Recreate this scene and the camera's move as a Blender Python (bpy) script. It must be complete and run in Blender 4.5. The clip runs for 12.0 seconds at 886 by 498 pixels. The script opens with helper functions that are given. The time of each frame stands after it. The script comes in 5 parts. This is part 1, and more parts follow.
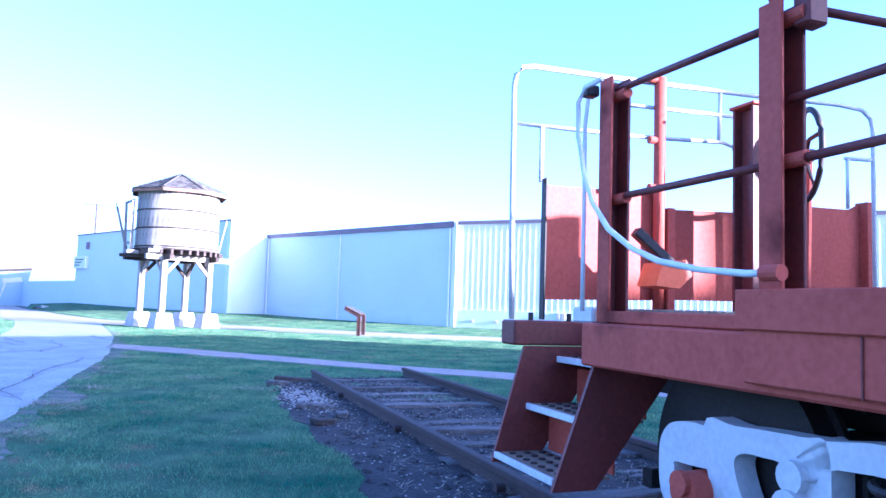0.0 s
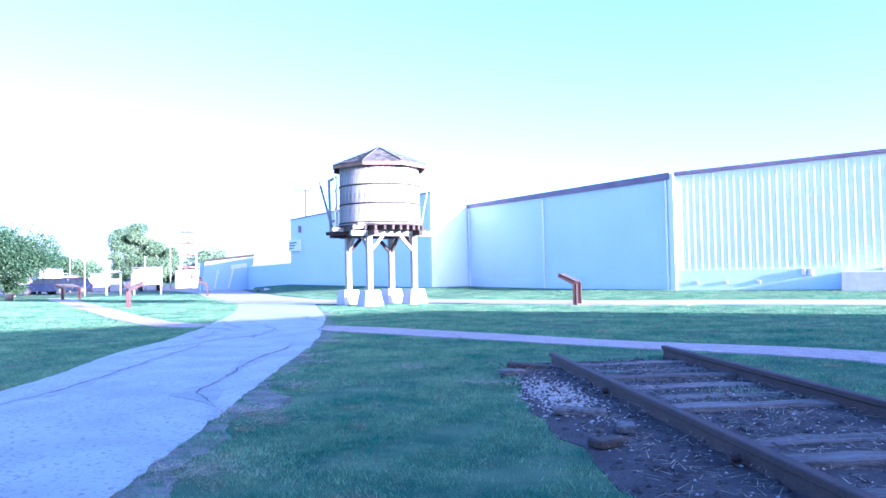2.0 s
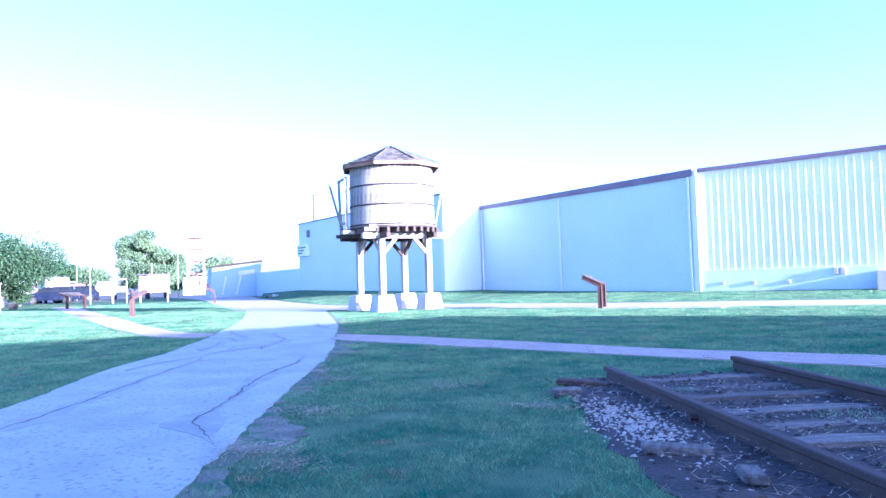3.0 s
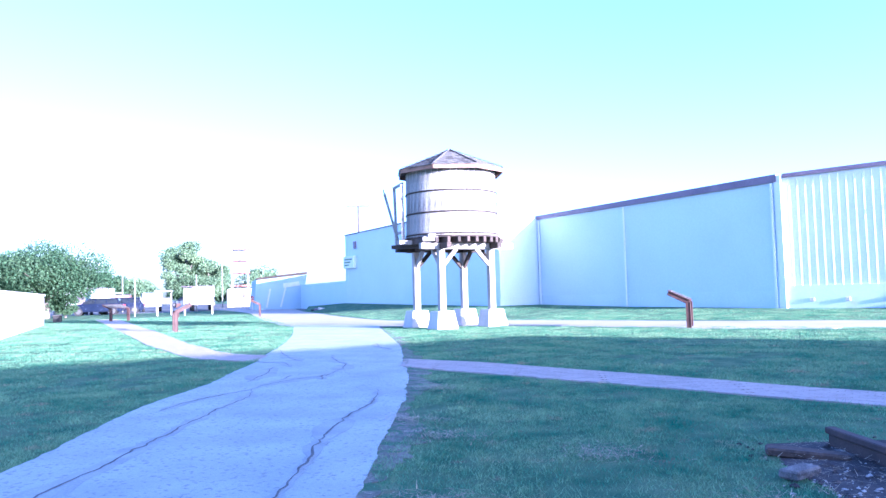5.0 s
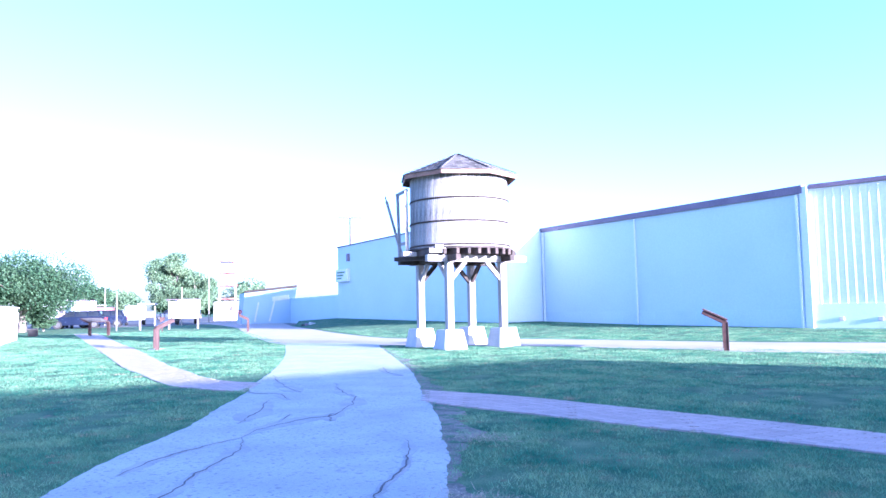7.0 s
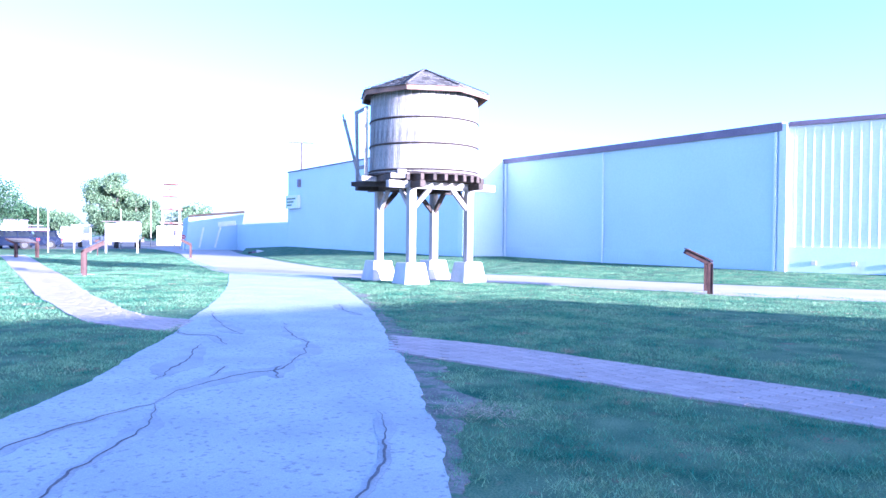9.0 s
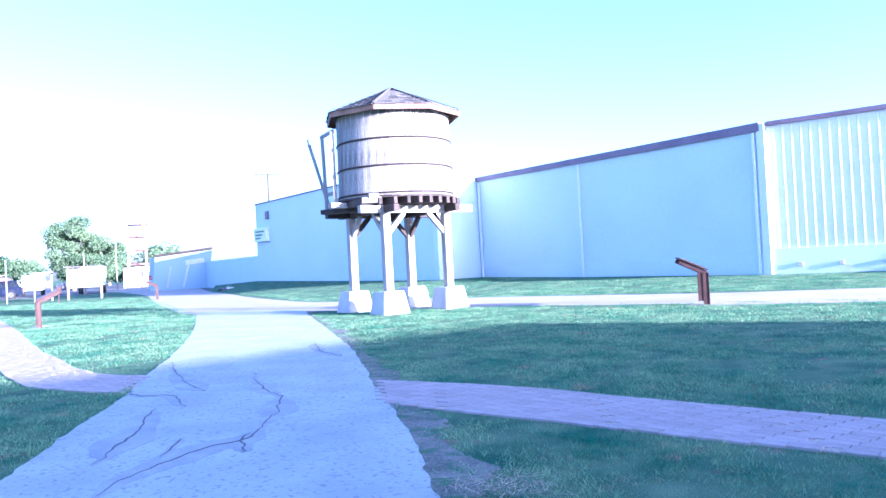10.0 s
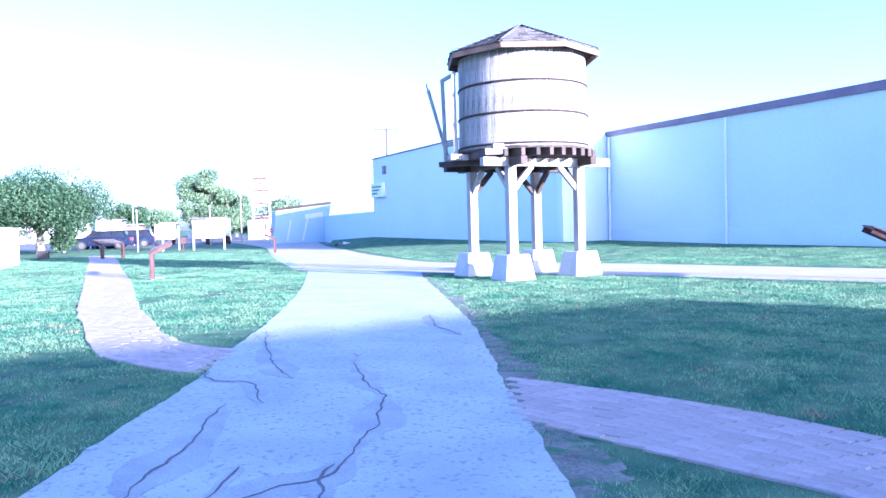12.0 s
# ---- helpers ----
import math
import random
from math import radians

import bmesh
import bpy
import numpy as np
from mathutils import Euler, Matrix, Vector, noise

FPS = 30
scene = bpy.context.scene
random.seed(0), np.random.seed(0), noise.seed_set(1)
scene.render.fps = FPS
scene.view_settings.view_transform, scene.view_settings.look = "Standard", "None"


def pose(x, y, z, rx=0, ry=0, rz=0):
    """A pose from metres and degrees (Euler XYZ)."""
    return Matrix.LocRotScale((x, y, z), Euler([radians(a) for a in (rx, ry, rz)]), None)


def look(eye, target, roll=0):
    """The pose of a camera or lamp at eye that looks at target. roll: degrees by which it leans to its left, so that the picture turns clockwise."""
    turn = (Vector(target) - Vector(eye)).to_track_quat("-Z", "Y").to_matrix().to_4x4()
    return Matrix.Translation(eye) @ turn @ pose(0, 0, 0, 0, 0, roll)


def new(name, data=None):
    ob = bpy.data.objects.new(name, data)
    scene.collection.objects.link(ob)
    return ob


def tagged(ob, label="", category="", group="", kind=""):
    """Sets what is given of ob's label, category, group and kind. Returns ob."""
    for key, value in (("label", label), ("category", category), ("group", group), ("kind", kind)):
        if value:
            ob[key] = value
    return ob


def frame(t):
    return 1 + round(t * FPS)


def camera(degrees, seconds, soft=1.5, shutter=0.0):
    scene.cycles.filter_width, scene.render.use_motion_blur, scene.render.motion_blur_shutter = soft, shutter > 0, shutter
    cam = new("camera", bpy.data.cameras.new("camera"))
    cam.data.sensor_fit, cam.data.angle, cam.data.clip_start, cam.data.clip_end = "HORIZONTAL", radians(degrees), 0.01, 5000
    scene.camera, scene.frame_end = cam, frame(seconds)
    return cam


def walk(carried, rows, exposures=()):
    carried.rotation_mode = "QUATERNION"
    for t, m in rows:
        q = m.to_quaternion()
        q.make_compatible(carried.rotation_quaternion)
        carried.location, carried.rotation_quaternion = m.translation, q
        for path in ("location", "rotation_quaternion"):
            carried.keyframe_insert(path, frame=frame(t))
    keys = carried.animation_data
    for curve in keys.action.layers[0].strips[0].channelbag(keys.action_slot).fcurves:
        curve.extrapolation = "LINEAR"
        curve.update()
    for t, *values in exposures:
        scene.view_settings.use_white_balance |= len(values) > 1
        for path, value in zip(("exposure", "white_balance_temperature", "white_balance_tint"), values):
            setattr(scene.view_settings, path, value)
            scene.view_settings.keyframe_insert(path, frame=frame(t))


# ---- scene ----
cam = camera(61.7, 12.0)
PATH = [
    (0, (0.071, 2.076, 1.096), (-0.195, 4.052, 1.253), 1.9),
    (0.5, (-0.148, 2.6, 1.094), (-0.458, 4.574, 1.184), 0.7),
    (1, (-0.402, 3.124, 1.087), (-0.997, 5.033, 1.097), -1.0),
    (1.5, (-0.667, 3.707, 1.055), (-1.334, 5.593, 1.032), 1.4),
    (2, (-1.012, 4.138, 1.071), (-1.78, 5.983, 1.139), -1.2),
    (2.5, (-1.364, 4.672, 1.05), (-2.155, 6.503, 1.198), 0.6),
    (3, (-1.731, 5.127, 1.066), (-2.518, 6.965, 1.145), -1.9),
    (3.2, (-1.889, 5.326, 1.058), (-2.738, 7.127, 1.244), -2.5),
    (4.8, (-3.047, 6.528, 1.168), (-3.955, 8.307, 1.262), -2.9),
    (5, (-3.266, 6.729, 1.148), (-4.149, 8.52, 1.264), -1.6),
    (5.5, (-3.669, 7.183, 1.177), (-4.521, 8.984, 1.348), -1.9),
    (6, (-3.884, 7.542, 1.176), (-4.659, 9.375, 1.377), -2.2),
    (6.5, (-4.319, 7.921, 1.215), (-5.011, 9.791, 1.369), -4.7),
    (7, (-4.644, 8.25, 1.231), (-5.497, 10.052, 1.384), -1.2),
    (7.5, (-4.981, 8.548, 1.249), (-5.75, 10.392, 1.336), -3.1),
    (7.7, (-5.152, 8.732, 1.188), (-5.861, 10.601, 1.262), -3.1),
    (9.3, (-5.82, 10.099, 1.224), (-6.549, 11.961, 1.178), 1.2),
    (9.5, (-5.941, 10.318, 1.239), (-6.611, 12.202, 1.204), 0.1),
    (10, (-6.185, 10.718, 1.264), (-6.852, 12.604, 1.293), -3.1),
    (10.5, (-6.414, 11.198, 1.268), (-7.185, 13.039, 1.399), 0.6),
    (11, (-6.653, 11.586, 1.294), (-7.337, 13.465, 1.338), -2.7),
    (11.5, (-6.908, 12.012, 1.268), (-7.814, 13.794, 1.333), -0.3),
    (12, (-7.156, 12.438, 1.283), (-8.109, 14.195, 1.214), -1.6),
]
EXPOSURE, KELVIN, TINT = 3.2, 4000, 33
SKY_STRENGTH, SUN_STRENGTH = 0.074, 4.7
walk(cam, [(t, look(eye, target, roll)) for t, eye, target, roll in PATH], [(0, EXPOSURE, KELVIN, TINT), (12, EXPOSURE, KELVIN, TINT)])

# ---------------------------------------------------------------- light
SUN_AZ, SUN_EL = -15.0, 10.0
world = bpy.data.worlds.new("sky")
scene.world = world
world.use_nodes = True
wn = world.node_tree.nodes
sky = wn.new("ShaderNodeTexSky")
sky.sky_type = "NISHITA"
sky.sun_disc = False
sky.sun_elevation = radians(SUN_EL)
sky.sun_rotation = radians(90 - SUN_AZ)
sky.air_density, sky.dust_density, sky.ozone_density = 0.85, 2.0, 0.32
wn["Background"].inputs["Strength"].default_value = SKY_STRENGTH
world.node_tree.links.new(sky.outputs[0], wn["Background"].inputs["Color"])
sun = new("sun", bpy.data.lights.new("sun", "SUN"))
sun.data.energy, sun.data.angle, sun.data.color = SUN_STRENGTH, radians(0.6), (1.0, 0.72, 0.41)
sv = Vector((math.cos(radians(SUN_AZ)) * math.cos(radians(SUN_EL)), math.sin(radians(SUN_AZ)) * math.cos(radians(SUN_EL)), math.sin(radians(SUN_EL))))
sun.matrix_world = look(sv * 100, (0, 0, 0))


# ---------------------------------------------------------------- materials
def mat(name, c1, c2, scale=4.0, fine=60.0, rough=0.8, bump=0.3, metal=0.0, dist=0.01, stretch=(1, 1, 1), spots=None, spec=0.5, vary=0.0, coords="Object", island=0.0, thin=0.0, fine_relief=False, upright=0.0):
    """Two colours mixed by a broad and a fine noise, fine relief, roughness that varies; spots: a third colour in patches."""
    m = bpy.data.materials.new(name)
    m.use_nodes = True
    nt = m.node_tree
    n, l = nt.nodes, nt.links
    b = n["Principled BSDF"]
    tc = n.new("ShaderNodeTexCoord")
    mp = n.new("ShaderNodeMapping")
    mp.inputs["Scale"].default_value = stretch
    l.new(tc.outputs[coords], mp.inputs[0])
    n1 = n.new("ShaderNodeTexNoise")
    n1.inputs["Scale"].default_value, n1.inputs["Detail"].default_value = scale, 5
    n2 = n.new("ShaderNodeTexNoise")
    n2.inputs["Scale"].default_value, n2.inputs["Detail"].default_value = fine, 4
    for q in (n1, n2):
        l.new(mp.outputs[0], q.inputs["Vector"])
    add = n.new("ShaderNodeMath")
    add.operation = "MULTIPLY_ADD"
    add.inputs[1].default_value = 0.55
    l.new(n1.outputs[0], add.inputs[0])
    sc = n.new("ShaderNodeMath")
    sc.operation = "MULTIPLY"
    sc.inputs[1].default_value = 0.45
    l.new(n2.outputs[0], sc.inputs[0])
    l.new(sc.outputs[0], add.inputs[2])
    ramp = n.new("ShaderNodeValToRGB")
    ramp.color_ramp.elements[0].position, ramp.color_ramp.elements[1].position = 0.36, 0.64
    ramp.color_ramp.elements[0].color, ramp.color_ramp.elements[1].color = (*c1, 1), (*c2, 1)
    l.new(add.outputs[0], ramp.inputs[0])
    out = ramp.outputs[0]
    if spots:
        n3 = n.new("ShaderNodeTexNoise")
        n3.inputs["Scale"].default_value, n3.inputs["Detail"].default_value = spots[1], 6
        l.new(mp.outputs[0], n3.inputs["Vector"])
        r3 = n.new("ShaderNodeValToRGB")
        r3.color_ramp.elements[0].position, r3.color_ramp.elements[1].position = spots[2], spots[2] + 0.1
        l.new(n3.outputs[0], r3.inputs[0])
        mx = n.new("ShaderNodeMixRGB")
        mx.inputs[2].default_value = (*spots[0], 1)
        l.new(r3.outputs[0], mx.inputs[0])
        l.new(out, mx.inputs[1])
        out = mx.outputs[0]
    if vary:
        oi = n.new("ShaderNodeObjectInfo")
        mr = n.new("ShaderNodeMapRange")
        mr.inputs[3].default_value, mr.inputs[4].default_value = 1 - vary, 1 + vary
        l.new(oi.outputs["Random"], mr.inputs[0])
        hs = n.new("ShaderNodeHueSaturation")
        l.new(mr.outputs[0], hs.inputs["Value"])
        l.new(out, hs.inputs["Color"])
        out = hs.outputs[0]
    if island:
        gi = n.new("ShaderNodeNewGeometry")
        mi = n.new("ShaderNodeMapRange")
        mi.inputs[3].default_value, mi.inputs[4].default_value = 1 - island, 1 + island
        l.new(gi.outputs["Random Per Island"], mi.inputs[0])
        hi = n.new("ShaderNodeHueSaturation")
        l.new(mi.outputs[0], hi.inputs["Value"])
        l.new(out, hi.inputs["Color"])
        out = hi.outputs[0]
    l.new(out, b.inputs["Base Color"])
    rr = n.new("ShaderNodeMapRange")
    rr.inputs[3].default_value, rr.inputs[4].default_value = max(rough - 0.12, 0.05), min(rough + 0.12, 1)
    l.new(n1.outputs[0], rr.inputs[0])
    l.new(rr.outputs[0], b.inputs["Roughness"])
    b.inputs["Metallic"].default_value = metal
    b.inputs["Specular IOR Level"].default_value = spec
    if bump:
        bp = n.new("ShaderNodeBump")
        bp.inputs["Strength"].default_value, bp.inputs["Distance"].default_value = bump, dist
        l.new((n2 if fine_relief else add).outputs[0], bp.inputs["Height"])
        l.new(bp.outputs[0], b.inputs["Normal"])
    if upright:
        # a mown lawn's blades share their light: normals lean towards the sky
        ge, va = n.new("ShaderNodeNewGeometry"), n.new("ShaderNodeVectorMath")
        mv, nv = n.new("ShaderNodeMix"), n.new("ShaderNodeVectorMath")
        mv.data_type, mv.inputs["Factor"].default_value = "VECTOR", upright
        va.operation, nv.operation = "NORMALIZE", "NORMALIZE"
        l.new(ge.outputs["Normal"], va.inputs[0])
        l.new(va.outputs[0], mv.inputs[4])
        mv.inputs[5].default_value = (0, 0, 1)
        l.new(mv.outputs[1], nv.inputs[0])
        l.new(nv.outputs[0], b.inputs["Normal"])
    if thin:
        # light that comes through a thin leaf
        tl, ms = n.new("ShaderNodeBsdfTranslucent"), n.new("ShaderNodeMixShader")
        ms.inputs[0].default_value = thin
        l.new(out, tl.inputs["Color"])
        l.new(b.outputs[0], ms.inputs[1])
        l.new(tl.outputs[0], ms.inputs[2])
        l.new(ms.outputs[0], n["Material Output"].inputs["Surface"])
    return m


GRASS = mat("lawn", (0.03, 0.09, 0.052), (0.15, 0.22, 0.12), 2.2, 75, 0.95, 1.0, dist=0.05, spots=((0.17, 0.145, 0.10), 2.6, 0.63), spec=0.05)
BLADE = mat("grass_blade", (0.045, 0.17, 0.10), (0.265, 0.39, 0.20), 1.1, 9, 0.8, 0.0, spots=((0.31, 0.27, 0.17), 2.4, 0.61), spec=0.04, island=0.35, thin=0.35, upright=0.5)
STRAW = mat("dry_straw", (0.2, 0.17, 0.11), (0.42, 0.37, 0.27), 3, 30, 0.9, 0.0, island=0.4)
ASPHALT = mat("worn_asphalt", (0.265, 0.292, 0.288), (0.38, 0.412, 0.404), 1.3, 110, 0.92, 0.5, dist=0.0016, spots=((0.20, 0.215, 0.217), 26, 0.57), spec=0.2, fine_relief=True)
CRACK = mat("crack_filler", (0.055, 0.055, 0.056), (0.12, 0.12, 0.12), 6, 60, 0.9, 0.4)
STAIN = mat("crack_stain", (0.20, 0.218, 0.22), (0.33, 0.355, 0.35), 3, 60, 0.9, 0.4, dist=0.005)
ROAD = mat("pale_road", (0.26, 0.235, 0.2), (0.35, 0.32, 0.275), 0.7, 60, 0.9, 0.4, dist=0.006)
LOT = mat("parking_asphalt", (0.07, 0.07, 0.07), (0.12, 0.118, 0.112), 0.4, 40, 0.9, 0.3)
DIRT = mat("bare_dirt", (0.024, 0.022, 0.024), (0.075, 0.07, 0.07), 2.2, 45, 0.95, 1.0, dist=0.03, spots=((0.20, 0.18, 0.155), 3.0, 0.68), spec=0.2)
VERGE = mat("dry_verge", (0.075, 0.085, 0.07), (0.21, 0.205, 0.175), 3.5, 40, 0.95, 0.9, dist=0.03, spots=((0.06, 0.12, 0.06), 5.0, 0.52), spec=0.2)
BRICK = mat("paving_brick", (0.235, 0.203, 0.19), (0.325, 0.285, 0.27), 5, 70, 0.9, 0.5, dist=0.002, vary=0.12, fine_relief=True)
SAND = mat("brick_bed", (0.28, 0.24, 0.2), (0.36, 0.31, 0.26), 5, 80, 0.95, 0.6)
RAIL = mat("rusty_rail", (0.030, 0.021, 0.021), (0.07, 0.047, 0.042), 6, 70, 0.75, 0.5, 0.3, dist=0.004)
TIE = mat("weathered_tie", (0.035, 0.033, 0.032), (0.17, 0.162, 0.158), 3, 30, 0.95, 0.9, dist=0.015, stretch=(9, 1, 9), vary=0.25)
STONE = mat("ballast_stone", (0.2, 0.195, 0.185), (0.44, 0.425, 0.4), 20, 90, 0.9, 0.5)
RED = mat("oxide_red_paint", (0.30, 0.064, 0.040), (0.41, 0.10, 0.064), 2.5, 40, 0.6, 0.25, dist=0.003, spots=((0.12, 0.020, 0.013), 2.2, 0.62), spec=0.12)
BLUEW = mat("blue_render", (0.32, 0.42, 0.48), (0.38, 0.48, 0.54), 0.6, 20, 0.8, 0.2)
# darker copy of the oxide red, for shaded faces and plain dark parts
DARK_SHADE_RED = mat("dark_shaded_red_paint", (0.075, 0.015, 0.011), (0.15, 0.03, 0.02), 2.5, 40, 0.6, 0.25, dist=0.003)
ORANGE = mat("orange_paint", (0.62, 0.10, 0.02), (0.75, 0.15, 0.03), 4, 40, 0.5, 0.1)
DECK = mat("deck_planks", (0.13, 0.09, 0.06), (0.32, 0.25, 0.17), 3, 40, 0.9, 0.6, stretch=(1, 6, 1))
WHITE = mat("white_paint", (0.5, 0.5, 0.49), (0.66, 0.66, 0.64), 3, 40, 0.55, 0.15, dist=0.003, spots=((0.42, 0.36, 0.30), 3.0, 0.70))
HOSE = mat("white_hose", (0.66, 0.66, 0.65), (0.80, 0.80, 0.78), 6, 30, 0.5, 0.1)
BLACK = mat("black_steel", (0.012, 0.011, 0.011), (0.035, 0.03, 0.028), 5, 60, 0.6, 0.3, 0.2)
WHEEL = mat("wheel_steel", (0.012, 0.01, 0.009), (0.03, 0.024, 0.02), 5, 60, 0.7, 0.3, 0.4)
STAVE = mat("weathered_stave", (0.085, 0.082, 0.08), (0.40, 0.385, 0.36), 2.0, 18, 0.9, 0.6, dist=0.006, stretch=(9, 9, 0.7), spots=((0.15, 0.095, 0.06), 1.4, 0.60), vary=0.2)
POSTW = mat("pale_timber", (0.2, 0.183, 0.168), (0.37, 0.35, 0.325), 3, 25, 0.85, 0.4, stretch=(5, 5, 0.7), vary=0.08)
# dark wood, which also puts shade into the tower's far timbers
DARK_SHADE_W = mat("dark_and_shaded_timber", (0.02, 0.016, 0.014), (0.075, 0.056, 0.044), 4, 30, 0.9, 0.5, vary=0.3)
GREYW = mat("grey_timber", (0.16, 0.15, 0.145), (0.33, 0.32, 0.31), 3, 25, 0.9, 0.4, stretch=(5, 5, 0.7))
FASCIA = mat("brown_fascia", (0.13, 0.08, 0.055), (0.26, 0.165, 0.115), 3, 30, 0.85, 0.4)
SHINGLE = mat("grey_shingle", (0.035, 0.034, 0.034), (0.14, 0.135, 0.13), 9, 40, 0.9, 0.6, vary=0.45, spec=0.2)
BAND = mat("iron_band", (0.018, 0.014, 0.012), (0.05, 0.036, 0.028), 6, 50, 0.7, 0.3, 0.3)
CONC = mat("pale_concrete", (0.4, 0.385, 0.36), (0.54, 0.52, 0.49), 2.5, 45, 0.9, 0.4, spots=((0.42, 0.40, 0.37), 1.5, 0.63))
WALL = mat("pale_wall_panel", (0.53, 0.61, 0.635), (0.6, 0.68, 0.705), 0.35, 14, 0.7, 0.15, dist=0.004)
RIBW = mat("white_ribbed_metal", (0.66, 0.68, 0.66), (0.76, 0.78, 0.76), 0.4, 12, 0.5, 0.1, dist=0.004)
DADO = mat("painted_plinth", (0.54, 0.62, 0.65), (0.62, 0.7, 0.73), 0.5, 16, 0.85, 0.3, spots=((0.45, 0.47, 0.46), 0.6, 0.68))
TRIM = mat("purple_brown_trim", (0.13, 0.10, 0.14), (0.20, 0.155, 0.20), 1, 20, 0.6, 0.1)
SIGNBR = mat("brown_sign_steel", (0.042, 0.023, 0.021), (0.08, 0.045, 0.038), 6, 50, 0.55, 0.15, spec=0.2)
PANEL = mat("sign_print", (0.05, 0.05, 0.045), (0.11, 0.105, 0.09), 5, 12, 0.5, 0.05)
BARK = mat("bark", (0.12, 0.095, 0.075), (0.27, 0.23, 0.19), 5, 30, 0.95, 0.9, dist=0.02, stretch=(1, 1, 0.4))
LEAF = mat("leaf", (0.026, 0.064, 0.03), (0.08, 0.13, 0.058), 0.6, 8, 0.6, 0.0, spec=0.2, island=0.3, thin=0.3)
LEAF2 = mat("pale_leaf", (0.085, 0.15, 0.08), (0.22, 0.3, 0.15), 0.4, 6, 0.6, 0.0, spec=0.3, island=0.3, thin=0.4)
CARBLUE = mat("dark_blue_carpaint", (0.008, 0.013, 0.035), (0.013, 0.02, 0.05), 1, 30, 0.25, 0.0, 0.3)
CARSILV = mat("silver_carpaint", (0.06, 0.075, 0.11), (0.09, 0.11, 0.15), 1, 30, 0.3, 0.0, 0.4)
GLASS = mat("dark_glass", (0.010, 0.012, 0.015), (0.02, 0.024, 0.03), 1, 20, 0.12, 0.0)
TYRE = mat("tyre_rubber", (0.012, 0.012, 0.012), (0.025, 0.025, 0.025), 5, 60, 0.85, 0.3)
CHROME = mat("alloy", (0.12, 0.12, 0.13), (0.2, 0.2, 0.21), 5, 60, 0.35, 0.0, 0.8)
STOPRED = mat("red_sign_face", (0.2, 0.02, 0.02), (0.27, 0.03, 0.03), 3, 30, 0.5, 0.0)
PINKST = mat("faded_orange_steel", (0.19, 0.08, 0.058), (0.27, 0.12, 0.09), 2, 20, 0.7, 0.1)


# ---------------------------------------------------------------- builders
WORLD_OF = {}


def thing(name, m, label, category, group="", kind=""):
    """An Empty at the thing's base; its parts hang under it."""
    e = new(name)
    e.empty_display_size = 0.2
    e.matrix_world = m
    WORLD_OF[e.name] = m.copy()
    return tagged(e, label, category, group, kind)


def part(name, bm, material, parent=None, label="", smooth=False):
    """Links a bmesh in world coordinates as one mesh object, under parent if given."""
    me = bpy.data.meshes.new(name)
    bmesh.ops.recalc_face_normals(bm, faces=bm.faces)
    m = WORLD_OF[parent.name] if parent else Matrix.Identity(4)
    bm.transform(m.inverted())
    if smooth:
        for f in bm.faces:
            f.smooth = True
    bm.to_mesh(me)
    bm.free()
    me.materials.append(material)
    ob = new(name, me)
    ob.parent = parent
    WORLD_OF[ob.name] = m.copy()
    if label:
        ob["label"] = label
    return ob


def shared(name, me, parent, m):
    """A piece that shares its mesh with its like; m: its pose in the world."""
    ob = new(name, me)
    ob.parent = parent
    ob.matrix_basis = WORLD_OF[parent.name].inverted() @ m
    return ob


def mesh_of(name, bm, material):
    me = bpy.data.meshes.new(name)
    bmesh.ops.recalc_face_normals(bm, faces=bm.faces)
    bm.to_mesh(me)
    bm.free()
    me.materials.append(material)
    return me


def box(m, x, y, z, bevel=0.0, bm=None):
    """A box from x[0] to x[1] and so on in the frame m, with bevelled edges."""
    bm2 = bmesh.new()
    vs = [bm2.verts.new((x[i], y[j], z[k])) for i in (0, 1) for j in (0, 1) for k in (0, 1)]
    for f in ((0, 1, 3, 2), (4, 6, 7, 5), (0, 4, 5, 1), (2, 3, 7, 6), (0, 2, 6, 4), (1, 5, 7, 3)):
        bm2.faces.new([vs[i] for i in f])
    if bevel:
        bmesh.ops.bevel(bm2, geom=bm2.edges[:], offset=bevel, segments=1, affect="EDGES")
    bm2.transform(m)
    if bm is None:
        return bm2
    me = bpy.data.meshes.new("tmp")
    bm2.to_mesh(me)
    bm2.free()
    bm.from_mesh(me)
    bpy.data.meshes.remove(me)
    return bm


def beam(a, b, w, h, bevel=0.006, up=(0, 0, 1), bm=None):
    """A squared timber from a to b."""
    a, b = Vector(a), Vector(b)
    x = (b - a).normalized()
    y = Vector(up).cross(x)
    y = y.normalized() if y.length > 1e-4 else Vector((0, 1, 0))
    z = x.cross(y)
    m = Matrix(((x.x, y.x, z.x, a.x), (x.y, y.y, z.y, a.y), (x.z, y.z, z.z, a.z), (0, 0, 0, 1)))
    return box(m, (0, (b - a).length), (-w / 2, w / 2), (-h / 2, h / 2), bevel, bm)


